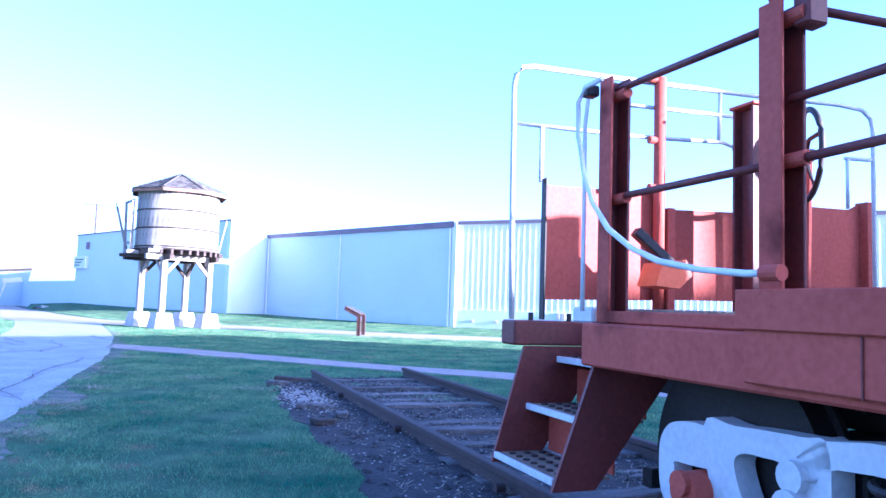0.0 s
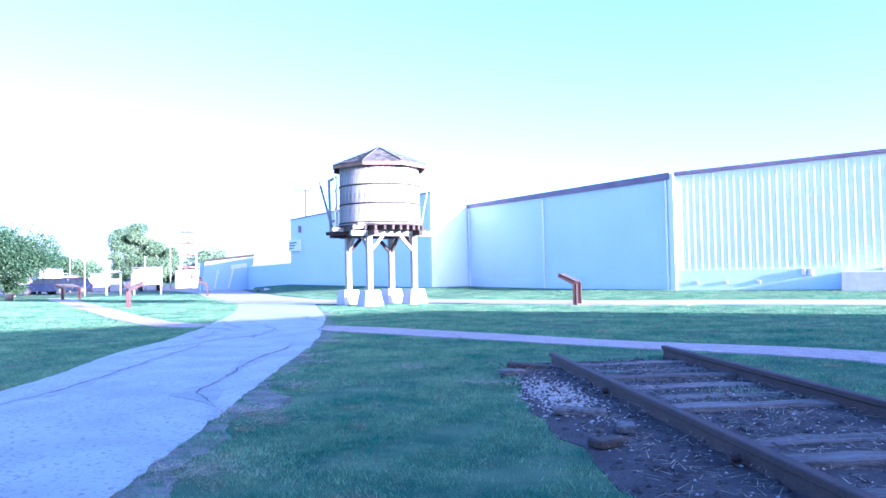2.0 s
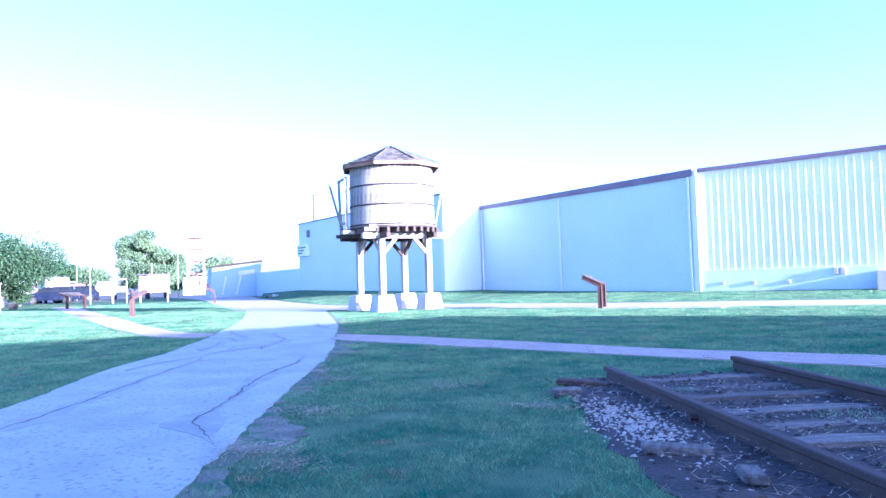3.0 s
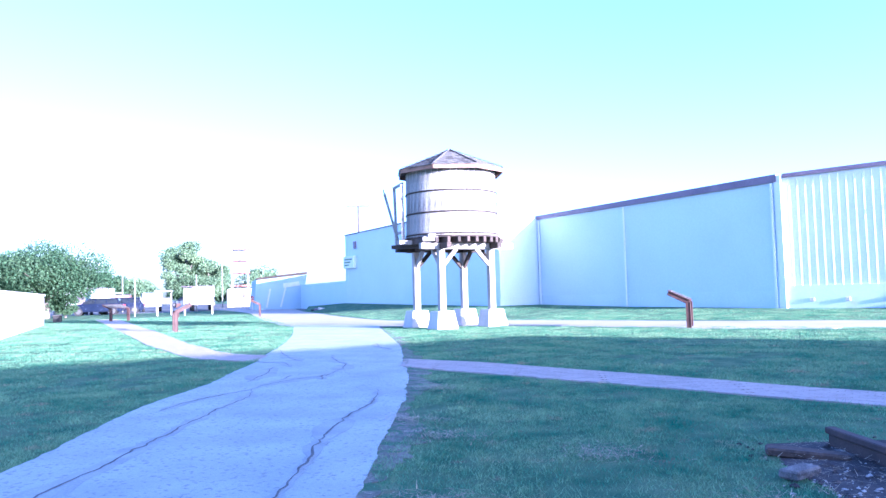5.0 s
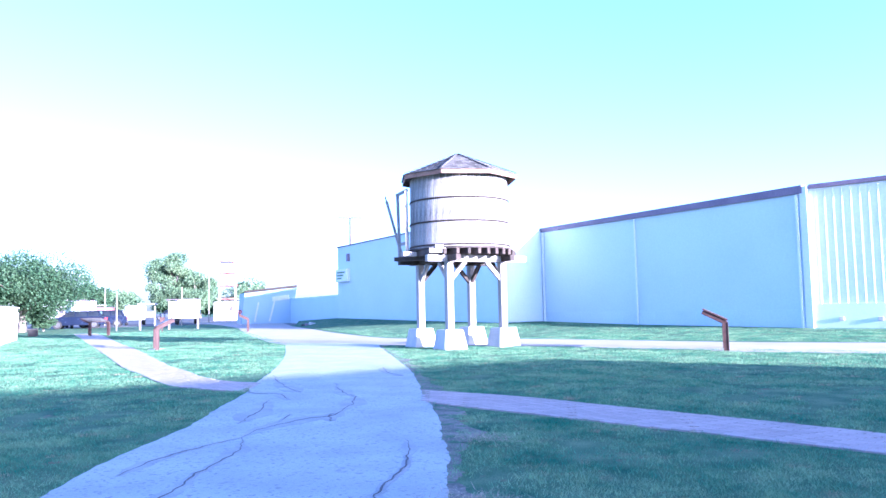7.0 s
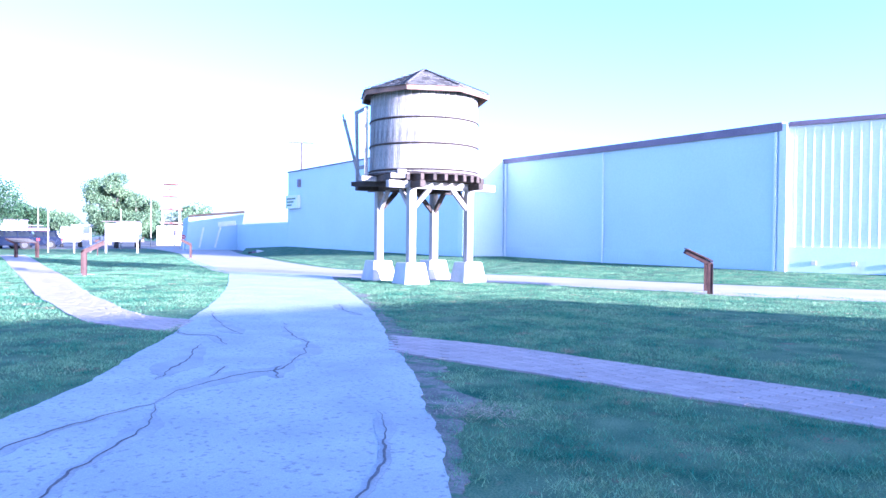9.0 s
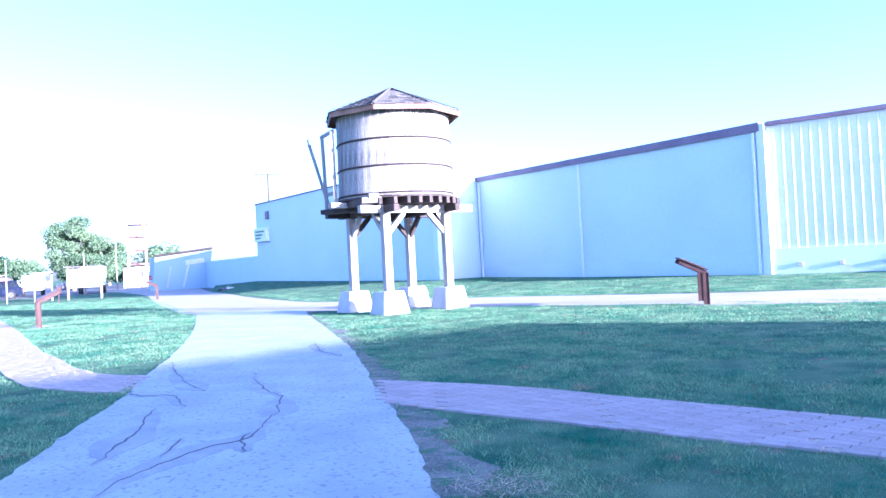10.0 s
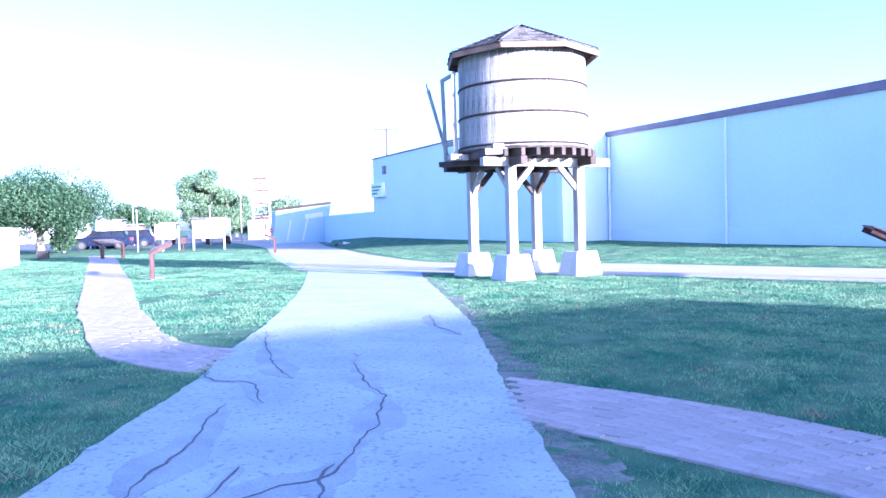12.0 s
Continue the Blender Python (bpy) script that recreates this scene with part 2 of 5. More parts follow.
def tube(points, r, seg=10, bm=None, closed=False):
    """A round pipe along points."""
    bm = bm or bmesh.new()
    pts = [Vector(p) for p in points]
    rings = []
    for i, p in enumerate(pts):
        if closed:
            t = pts[(i + 1) % len(pts)] - pts[i - 1]
        else:
            t = pts[min(i + 1, len(pts) - 1)] - pts[max(i - 1, 0)]
        t.normalize()
        ref = Vector((0, 0, 1)) if abs(t.z) < 0.9 else Vector((1, 0, 0))
        u = t.cross(ref).normalized()
        v = t.cross(u)
        rad = r[i] if isinstance(r, (list, tuple)) else r
        rings.append([bm.verts.new(p + rad * (math.cos(a) * u + math.sin(a) * v)) for a in [2 * math.pi * k / seg for k in range(seg)]])
    for i in range(len(rings) - (0 if closed else 1)):
        a, b = rings[i], rings[(i + 1) % len(rings)]
        for k in range(seg):
            bm.faces.new((a[k], a[(k + 1) % seg], b[(k + 1) % seg], b[k]))
    if not closed:
        bm.faces.new(rings[0][::-1])
        bm.faces.new(rings[-1])
    return bm


def prism(poly, z0, z1, bm=None, m=None):
    """A polygon in plan, raised from z0 to z1."""
    bm = bm or bmesh.new()
    m = m or Matrix.Identity(4)
    lo = [bm.verts.new(m @ Vector((x, y, z0))) for x, y in poly]
    hi = [bm.verts.new(m @ Vector((x, y, z1))) for x, y in poly]
    n = len(poly)
    bm.faces.new(hi)
    bm.faces.new(lo[::-1])
    for i in range(n):
        bm.faces.new((lo[i], lo[(i + 1) % n], hi[(i + 1) % n], hi[i]))
    return bm


def disc(m, r, x0, x1, seg=32, bm=None, r1=None):
    """A cylinder along the x axis of the frame m."""
    bm = bm or bmesh.new()
    a = [bm.verts.new(m @ Vector((x0, r * math.cos(t), r * math.sin(t)))) for t in [2 * math.pi * k / seg for k in range(seg)]]
    r1 = r if r1 is None else r1
    b = [bm.verts.new(m @ Vector((x1, r1 * math.cos(t), r1 * math.sin(t)))) for t in [2 * math.pi * k / seg for k in range(seg)]]
    bm.faces.new(a[::-1])
    bm.faces.new(b)
    for k in range(seg):
        bm.faces.new((a[k], a[(k + 1) % seg], b[(k + 1) % seg], b[k]))
    return bm


def smooth_line(pts, step=0.25, jitter=0.0, seed=0):
    """A rounded line through points of the plan, with small uneven steps to the side."""
    p = [Vector(q) for q in pts]
    out = []
    for i in range(len(p) - 1):
        a, b, c, d = p[max(i - 1, 0)], p[i], p[i + 1], p[min(i + 2, len(p) - 1)]
        k = max(2, int((c - b).length / step))
        for j in range(k):
            t = j / k
            q = 0.5 * (2 * b + (c - a) * t + (2 * a - 5 * b + 4 * c - d) * t * t + (3 * b - a - 3 * c + d) * t**3)
            if jitter:
                w = noise.noise((q.x * 1.7, q.y * 1.7, seed)) + 0.9 * noise.noise((q.x * 7, q.y * 7, seed + 5))
                nrm = Vector((-(c - b).y, (c - b).x)).normalized()
                q = q + nrm * w * jitter
            out.append((q.x, q.y))
    out.append((p[-1].x, p[-1].y))
    return out


def strip(left, right, z, thick, bm=None):
    """A slab between two lines of as many points, its top at z."""
    bm = bm or bmesh.new()
    n = min(len(left), len(right))
    L = [left[round(i * (len(left) - 1) / (n - 1))] for i in range(n)]
    R = [right[round(i * (len(right) - 1) / (n - 1))] for i in range(n)]
    lt = [bm.verts.new((x, y, z)) for x, y in L]
    rt = [bm.verts.new((x, y, z)) for x, y in R]
    lb = [bm.verts.new((x, y, z - thick)) for x, y in L]
    rb = [bm.verts.new((x, y, z - thick)) for x, y in R]
    for i in range(n - 1):
        bm.faces.new((lt[i], rt[i], rt[i + 1], lt[i + 1]))
        bm.faces.new((lb[i], lt[i], lt[i + 1], lb[i + 1]))
        bm.faces.new((rt[i], rb[i], rb[i + 1], rt[i + 1]))
    bm.faces.new((lt[0], lb[0], rb[0], rt[0]))
    bm.faces.new((lt[-1], rt[-1], rb[-1], lb[-1]))
    return bm


def inside(x, y, poly):
    hit = False
    j = len(poly) - 1
    for i in range(len(poly)):
        xi, yi = poly[i]
        xj, yj = poly[j]
        if (yi > y) != (yj > y) and x < (xj - xi) * (y - yi) / (yj - yi) + xi:
            hit = not hit
        j = i
    return hit


# ---------------------------------------------------------------- ground, paths
bm = bmesh.new()
ring = [[bm.verts.new((r * math.cos(a) - 10, r * math.sin(a) + 20, 0)) for a in [2 * math.pi * k / 48 for k in range(48)]] for r in (8, 30, 90, 300, 900, 2500)]
bm.faces.new(ring[0])
for a, b in zip(ring, ring[1:]):
    for k in range(48):
        bm.faces.new((a[k], b[k], b[(k + 1) % 48], a[(k + 1) % 48]))
tagged(part("ground", bm, GRASS), "mown green lawn with yellowed patches", "ground", kind="structure")

PATH_R = smooth_line([(-2.7, -6), (-2.9, 0), (-3.2, 4), (-3.75, 6.18), (-4.2, 7.4), (-5.45, 9.98), (-6.0, 11.1), (-7.4, 14.05), (-8.6, 16.26), (-9.4, 17.55), (-11.6, 21.25), (-15.9, 27.6), (-17.4, 30.0)], 0.06, 0.038, 3)
PATH_L = smooth_line([(-5.6, -6), (-5.9, 0), (-6.5, 5), (-7.2, 7.6), (-8.2, 9.9), (-9.7, 12.4), (-10.5, 14.2), (-11.3, 15.6), (-12.1, 17.1), (-12.75, 18.0), (-14.5, 20.8), (-17.0, 24.4), (-20.2, 28.6), (-21.5, 30.4)], 0.08, 0.03, 9)
asphalt_path = tagged(part("path", strip(PATH_L, PATH_R, 0.012, 0.05), ASPHALT), "worn pale grey asphalt path with long cracks", "path", kind="structure")
XR_NEAR = [(-60, 66), (-50, 58), (-40, 49), (-34, 42.6), (-27, 35.2), (-20.2, 28.9), (-16.8, 29.3), (-12.1, 29.1), (-6.4, 27.9), (-2.3, 27.6), (6, 26.4), (25, 23.6)]
XR_FAR = [(-58, 72), (-48, 64), (-37, 51.5), (-32, 46.4), (-26, 40), (-19.6, 34.2), (-16.5, 33.7), (-12.4, 33.2), (-6.3, 31.5), (-1.6, 31.2), (7, 29.8), (25, 27)]
road = tagged(part("road", strip(smooth_line(XR_NEAR, 0.6, 0.06, 1), smooth_line(XR_FAR, 0.6, 0.06, 2), 0.008, 0.05), ROAD), "pale dusty lane crossing the lawn", "road", kind="structure")
lot = tagged(part("parking_lot", prism([(-36, 53), (-52, 62), (-58, 52), (-70, 44), (-140, 70), (-160, 130), (-60, 120)], -0.05, 0.004), LOT), "grey asphalt car park beyond the lawn", "car park", kind="structure")

# cracks in the asphalt, sunk dark seams in wider worn stains
CRACKS = [
    [(-11.46, 18.45), (-10.80, 17.57), (-10.30, 17.13), (-10.12, 16.97), (-9.77, 16.25), (-9.55, 15.70), (-9.50, 15.42), (-9.62, 15.15), (-9.66, 14.80), (-9.66, 14.40), (-9.52, 13.95)],
    [(-9.52, 13.95), (-9.21, 13.59), (-9.02, 13.22), (-8.80, 12.65), (-8.45, 11.90), (-7.85, 10.60), (-7.40, 9.60), (-7.0, 8.3)],
    [(-9.52, 13.92), (-9.55, 13.48), (-9.50, 12.90), (-9.30, 12.3)],
    [(-9.55, 15.61), (-9.46, 15.37), (-9.27, 15.06)],
    [(-12.26, 17.30), (-12.00, 17.02), (-11.73, 16.97), (-11.49, 17.02), (-11.12, 16.75), (-10.87, 16.49)],
    [(-13.44, 19.36), (-12.63, 18.51), (-11.87, 17.74), (-11.25, 17.28)],
    [(-11.15, 16.38), (-10.87, 15.95), (-10.50, 15.36), (-10.13, 14.60)],
    [(-12.27, 21.43), (-11.59, 20.44), (-10.99, 19.89)],
    [(-10.01, 15.36), (-9.88, 15.07), (-9.78, 14.86)],
    [(-7.95, 14.36), (-7.62, 13.80), (-7.42, 13.30), (-7.20, 12.60), (-6.92, 11.90), (-6.52, 11.10), (-6.06, 10.20), (-5.86, 9.72), (-5.13, 9.08)],
]
SPREAD = (1.0, 1.2, 0.5, 0.7, 0.8, 1.5, 1.5, 0.8, 0.8, 1.5)
for i, line in enumerate(CRACKS):
    mid = smooth_line(line, 0.05, 0.045, 20 + i)
    w = [0.0065 + 0.0065 * noise.noise((q[0] * 3, q[1] * 3, 4)) for q in mid]
    wide = [0.035 + SPREAD[i] * 0.17 * max(0, noise.noise((q[0] * 1.3, q[1] * 1.3, 8 + i)) + 0.25) for q in mid]
    n = len(mid)
    for name, wd, z, material in (("stain", wide, 0.0140 + 0.0002 * i, STAIN), ("crack", w, 0.0172 + 0.0003 * i, CRACK)):
        taper = [min(1, 6 * k / n, 6 * (n - 1 - k) / n) + 0.05 for k in range(n)]
        ways = [(Vector(mid[min(k + 2, n - 1)]) - Vector(mid[max(k - 2, 0)])).normalized() for k in range(n)]
        part(name, strip([(q[0] - d.y * a * b, q[1] + d.x * a * b) for q, a, b, d in zip(mid, wd, taper, ways)], [(q[0] + d.y * a * b, q[1] - d.x * a * b) for q, a, b, d in zip(mid, wd, taper, ways)], z, 0.0015), material, asphalt_path)

# ---------------------------------------------------------------- brick walks
BR_TOP = smooth_line([(-9.5, 17.95), (-8.6, 17.80), (-7.6, 17.50), (-6.7, 17.10), (-5.0, 16.45), (-2.9, 15.55), (-0.2, 14.85), (1.5, 13.7), (4.5, 11.9), (9, 9.5)], 0.2, 0.03, 5)
BR_BOT = smooth_line([(-8.95, 16.80), (-8.1, 16.50), (-7.0, 16.10), (-4.8, 15.32), (-3.0, 14.65), (-0.4, 13.8), (1.05, 12.7), (4.0, 10.9), (8.6, 8.5)], 0.2, 0.03, 6)
BL_R = smooth_line([(-12.9, 18.25), (-13.5, 18.30), (-14.5, 18.75), (-16.2, 19.95), (-18.2, 21.35), (-23.4, 25.4), (-30, 30.3), (-36.6, 35.3), (-43, 40)], 0.25, 0.03, 7)
BL_L = smooth_line([(-12.3, 17.12), (-13.3, 17.28), (-14.3, 17.65), (-16.6, 19.15), (-18.4, 20.35), (-24.0, 24.5), (-30.8, 29.5), (-37.4, 34.4), (-43.8, 39)], 0.25, 0.03, 8)
walk_r = tagged(part("brick_walk", strip(BR_TOP, BR_BOT, 0.010, 0.05), SAND), "red brick walk leading across the lawn", "path", kind="structure")
walk_l = tagged(part("brick_walk", strip(BL_L, BL_R, 0.010, 0.05), SAND), "red brick walk curving to the signs", "path", kind="structure")
PATH_POLY = PATH_L + PATH_R[::-1]
BR_POLY = BR_TOP + BR_BOT[::-1]
BL_POLY = BL_L + BL_R[::-1]

# ---------------------------------------------------------------- track frame
TD, TN = Vector((-0.459, 0.888, 0)).normalized(), Vector((0.888, 0.459, 0)).normalized()
TM = Matrix(((TD.x, -TN.x, 0, 0), (TD.y, -TN.y, 0, 0), (0, 0, 1, 0), (0, 0, 0, 1)))


def trk(s, c, z=0.0):
    """World place of s metres along the track, c across it."""
    return TD * s + TN * c + Vector((0, 0, z))


C_LEFT, C_RIGHT = 2.957, 4.457
dl = [(-25 + 0.3 * i, 2.15 + 0.22 * noise.noise((i * 0.23, 1, 2)) + 0.10 * noise.noise((i * 0.9, 4, 2)) + max(0, (i * 0.3 - 25) - 10.2) * 0.16) for i in range(127)]
dr = [(-25 + 0.3 * i, 4.85 + 0.2 * noise.noise((i * 0.23, 7, 2)) + 0.10 * noise.noise((i * 0.9, 9, 2)) - max(0, (i * 0.3 - 25) - 12.3) * 0.9) for i in range(127)]
DIRT_L = [tuple(trk(s, c).xy) for s, c in dl]
DIRT_R = [tuple(trk(s, c).xy) for s, c in dr]
tagged(part("track_bed", strip(DIRT_L, DIRT_R, 0.005, 0.04), DIRT), "bare brown dirt along the rails", "track bed", kind="structure")
DIRT_POLY = DIRT_L + DIRT_R[::-1]

track = thing("railway_track", Matrix.Translation(trk(6, 3.7)) @ TM.to_3x3().to_4x4(), "short rusty railway track on weathered ties ending in grass", "railway track")
for c, s1 in ((C_LEFT, 12.68), (C_RIGHT, 13.09)):
    prof = [(-0.065, 0.0), (0.065, 0.0), (0.065, 0.012), (0.014, 0.026), (0.010, 0.10), (0.035, 0.115), (0.035, 0.148), (0.028, 0.155), (-0.028, 0.155), (-0.035, 0.148), (-0.035, 0.115), (-0.010, 0.10), (-0.014, 0.026), (-0.065, 0.012)]
    bm = bmesh.new()
    ends = [[bm.verts.new(trk(s, c + a, z - 0.02)) for a, z in prof] for s in (-25, s1)]
    bm.faces.new(ends[0])
    bm.faces.new(ends[1][::-1])
    for k in range(len(prof)):
        bm.faces.new((ends[0][k], ends[0][(k + 1) % len(prof)], ends[1][(k + 1) % len(prof)], ends[1][k]))
    part("rail", bm, RAIL, track)
rng = random.Random(4)
s = 12.45
while s > -14:
    lo, hi = 2.93 + rng.uniform(-0.07, 0.06), 4.62 + rng.uniform(-0.15, 0.12)
    zt = rng.uniform(-0.004, 0.05)
    bm = bmesh.new()
    rows_ = []
    for i in range(13):
        c = lo + (hi - lo) * i / 12
        w = 0.095 + 0.03 * noise.noise((c * 3, s, 1)) + 0.02 * noise.noise((c * 11, s, 3))
        z = zt + 0.02 * noise.noise((c * 2.2, s * 3, 2)) + 0.012 * noise.noise((c * 9, s * 3, 5))
        o = 0.012 * noise.noise((c * 2, s, 6))
        rows_.append([bm.verts.new(trk(s + o - w, c, -0.05)), bm.verts.new(trk(s + o - w, c, z - 0.008)), bm.verts.new(trk(s + o - w + 0.015, c, z)), bm.verts.new(trk(s + o + w * rng.uniform(-0.3, 0.3), c, z - 0.006)), bm.verts.new(trk(s + o + w - 0.015, c, z)), bm.verts.new(trk(s + o + w, c, z - 0.008)), bm.verts.new(trk(s + o + w, c, -0.05))])
    for a, b in zip(rows_, rows_[1:]):
        for k in range(6):
            bm.faces.new((a[k], a[k + 1], b[k + 1], b[k]))
    bm.faces.new(rows_[0][::-1])
    bm.faces.new(rows_[-1])
    part("tie", bm, TIE, track)
    s -= 0.56 + rng.uniform(-0.04, 0.04)
for sb in (8.05, 5.9, 10.4):
    part("bolt", disc(Matrix.Translation(trk(sb, C_LEFT - 0.075, 0.045)) @ TM @ pose(0, 0, 0, 0, 0, 90), 0.028, -0.03, 0.03, 8), RAIL, track)

# ---------------------------------------------------------------- warehouse
W_CORNER, W_MID, W_LCOR, W_LEND = Vector((-4.27, 38.23)), Vector((-16.40, 45.08)), Vector((-17.5, 42.1)), Vector((-33.0, 51.2))
B_DIR = Vector((math.cos(radians(-12.5)), math.sin(radians(-12.5))))
W_BEND = W_CORNER + B_DIR * 32


def wall_frame(a, b):
    """A frame with x along the wall from a to b, y out of the wall's right-hand side, z up."""
    d = (Vector(b) - Vector(a)).normalized()
    return Matrix(((d.x, d.y, 0, a[0]), (d.y, -d.x, 0, a[1]), (0, 0, 1, 0), (0, 0, 0, 1)))


warehouse = thing("warehouse", Matrix.Translation((W_CORNER.x, W_CORNER.y, 0)), "long pale warehouse with ribbed metal side and dark roof edge", "building")


def slab(a, b, za, zb, material, name="wall", out0=0.0, out1=-0.3, z0=0.0, parent=None):
    """A wall from a to b whose top runs from za to zb."""
    m = wall_frame(a, b)
    ln = (Vector(b) - Vector(a)).length
    bm = bmesh.new()
    v = [bm.verts.new(m @ Vector(p)) for p in ((0, out0, z0), (ln, out0, z0), (ln, out0, zb), (0, out0, za), (0, out1, z0), (ln, out1, z0), (ln, out1, zb), (0, out1, za))]
    for f in ((0, 1, 2, 3), (5, 4, 7, 6), (0, 4, 5, 1), (3, 2, 6, 7), (0, 3, 7, 4), (1, 5, 6, 2)):
        bm.faces.new([v[i] for i in f])
    return part(name, bm, material, parent or warehouse)


# side A runs from the far corner to the near one, side B on from there
A0, A1, B1 = tuple(W_MID), tuple(W_CORNER), tuple(W_BEND)
slab(A0, A1, 5.0, 5.16, WALL)
slab(A0, A1, 0.80, 0.84, DADO, "plinth", 0.035, 0.0)
ma = wall_frame(A0, A1)
la = (W_CORNER - W_MID).length


def sheet_top(x):
    return 4.88 + 0.15 * x / la


# the roof edge tapers with the wall
bm = bmesh.new()
v = [bm.verts.new(ma @ Vector(p)) for p in ((-0.05, 0.10, 4.92), (la + 0.05, 0.10, 5.06), (la + 0.05, 0.10, 5.36), (-0.05, 0.10, 5.13), (-0.05, 0.003, 4.92), (la + 0.05, 0.003, 5.06), (la + 0.05, -0.3, 5.36), (-0.05, -0.3, 5.13))]
for f in ((0, 1, 2, 3), (5, 4, 7, 6), (0, 4, 5, 1), (3, 2, 6, 7), (0, 3, 7, 4), (1, 5, 6, 2)):
    bm.faces.new([v[i] for i in f])
part("roof_edge", bm, TRIM, warehouse, "dark purple-brown roof edge")
for x, w in ((0.10, 0.09), (6.15, 0.06), (la - 0.22, 0.09)):
    part("downpipe", box(ma, (x, x + w), (0.04, 0.12), (0.02, sheet_top(x)), 0.012), RIBW, warehouse)
for x in (2.6, 5.2, 7.0, 9.6, 11.6):
    part("joint", box(ma, (x, x + 0.03), (0.036, 0.046), (0.05, 0.78)), WALL, warehouse)
part("corner_trim", box(ma, (la - 0.06, la + 0.22), (-0.05, 0.07), (0.0, 5.31), 0.01), RIBW, warehouse)

slab(A1, B1, 5.32, 5.80, RIBW)
slab(A1, B1, 1.02, 1.02, DADO, "plinth", 0.06, 0.0)
mb = wall_frame(A1, B1)
bm = bmesh.new()
v = [bm.verts.new(mb @ Vector(p)) for p in ((0.25, 0.11, 5.20), (32, 0.11, 5.68), (32, 0.11, 5.83), (0.25, 0.11, 5.35), (0.25, 0.003, 5.20), (32, 0.003, 5.68), (32, -0.3, 5.83), (0.25, -0.3, 5.35))]
for f in ((0, 1, 2, 3), (5, 4, 7, 6), (0, 4, 5, 1), (3, 2, 6, 7), (0, 3, 7, 4), (1, 5, 6, 2)):
    bm.faces.new([v[i] for i in f])
part("roof_edge", bm, TRIM, warehouse)
rib = bmesh.new()
v = [rib.verts.new(p) for p in ((-0.07, 0, 0), (-0.035, 0.055, 0), (0.035, 0.055, 0), (0.07, 0, 0), (-0.07, 0, 4.15), (-0.035, 0.055, 4.15), (0.035, 0.055, 4.15), (0.07, 0, 4.15))]
for f in ((0, 1, 5, 4), (1, 2, 6, 5), (2, 3, 7, 6), (0, 3, 2, 1), (4, 5, 6, 7)):
    rib.faces.new([v[i] for i in f])
rib = mesh_of("rib", rib, RIBW)
for i in range(112):
    shared("rib", rib, warehouse, mb @ Matrix.Translation((0.45 + 0.28 * i, 0, 1.04)) @ Matrix.Diagonal((0.5, 0.16, 1, 1)))
for x0, x1, h in ((6.7, 9.9, 0.86), (11.6, 13.8, 0.80)):
    part("dock_block", box(mb, (x0, x1), (0.064, 0.9), (0, h), 0.03), CONC, warehouse)
for x in (1.0, 2.2, 3.5, 15.0):
    part("wall_vent", box(mb, (x, x + 0.16), (0.062, 0.10), (0.42, 0.56), 0.01), CONC, warehouse)
for x in (5.2, 5.45, 8.0):
    part("conduit_box", box(mb, (x, x + 0.16), (0.062, 0.14), (0.72, 1.0), 0.01), CONC, warehouse)
part("wall_lamp", box(mb, (8.5, 8.75), (0.06, 0.28), (4.55, 4.72), 0.03), CONC, warehouse)

# the wing: a sunlit end wall and a long shaded front
slab(tuple(W_LCOR), A0, 5.58, 5.0, WALL)
slab(tuple(W_LEND), tuple(W_LCOR), 5.36, 5.64, WALL)
ml = wall_frame(tuple(W_LEND), tuple(W_LCOR))
ll = (W_LCOR - W_LEND).length
part("roof_edge", beam(ml @ Vector((-0.05, -0.12, 5.40)), ml @ Vector((ll + 0.05, -0.12, 5.68)), 0.36, 0.07), TRIM, warehouse)
part("plinth", box(ml, (0, ll), (0.003, 0.03), (0, 0.7)), DADO, warehouse)
part("vent", box(ml, (1.5, 1.8), (0.003, 0.12), (4.35, 4.85), 0.01), TRIM, warehouse)
board = part("wall_sign", box(ml, (0.15, 1.75), (0.003, 0.25), (3.0, 3.85), 0.01), RIBW, warehouse, "white panel sign with green lines")
for k, z in enumerate((3.62, 3.42, 3.22)):
    part("line", box(ml, (0.35, 1.55 - 0.25 * k), (0.254, 0.262), (z - 0.05, z + 0.05)), LEAF2, board)
# back and roof, which close it
back = [tuple(W_LEND), tuple(W_LCOR), A0, A1, B1, (40, 70), (-10, 90), (-26.9, 61.5)]
bm = bmesh.new()
rv = [bm.verts.new((x, y, z)) for (x, y), z in zip(back, (5.34, 5.55, 4.88, 5.04, 5.68, 6.5, 6.5, 6.2))]
bm.faces.new(rv)
part("roof", bm, LOT, warehouse)
slab(B1, (40, 70), 5.7, 6.5, WALL)
slab((-10, 90), (-26.9, 61.5), 6.5, 6.2, WALL)
slab((-26.9, 61.5), tuple(W_LEND), 6.2, 5.30, WALL)

# the lawn rises a little towards the walls
BANK_FOOT = [(26, 27.1), (7, 29.9), (-1.6, 31.3), (-6.3, 31.6), (-12.4, 33.3), (-15.0, 33.7), (-16.8, 33.9), (-19.6, 34.3), (-26, 40.1), (-32, 46.5), (-37, 51.6)]
BANK_TOP = [(27, 31.4, 0.15), (7, 35.8, 0.15), (-1, 37.55, 0.16), (-4.2, 38.25, 0.17), (-10.9, 42.0, 0.22), (-16.3, 45.1, 0.33), (-17.45, 42.15, 0.36), (-18.5, 42.75, 0.37), (-25, 46.55, 0.44), (-33, 51.25, 0.56), (-38, 53.5, 0.35)]


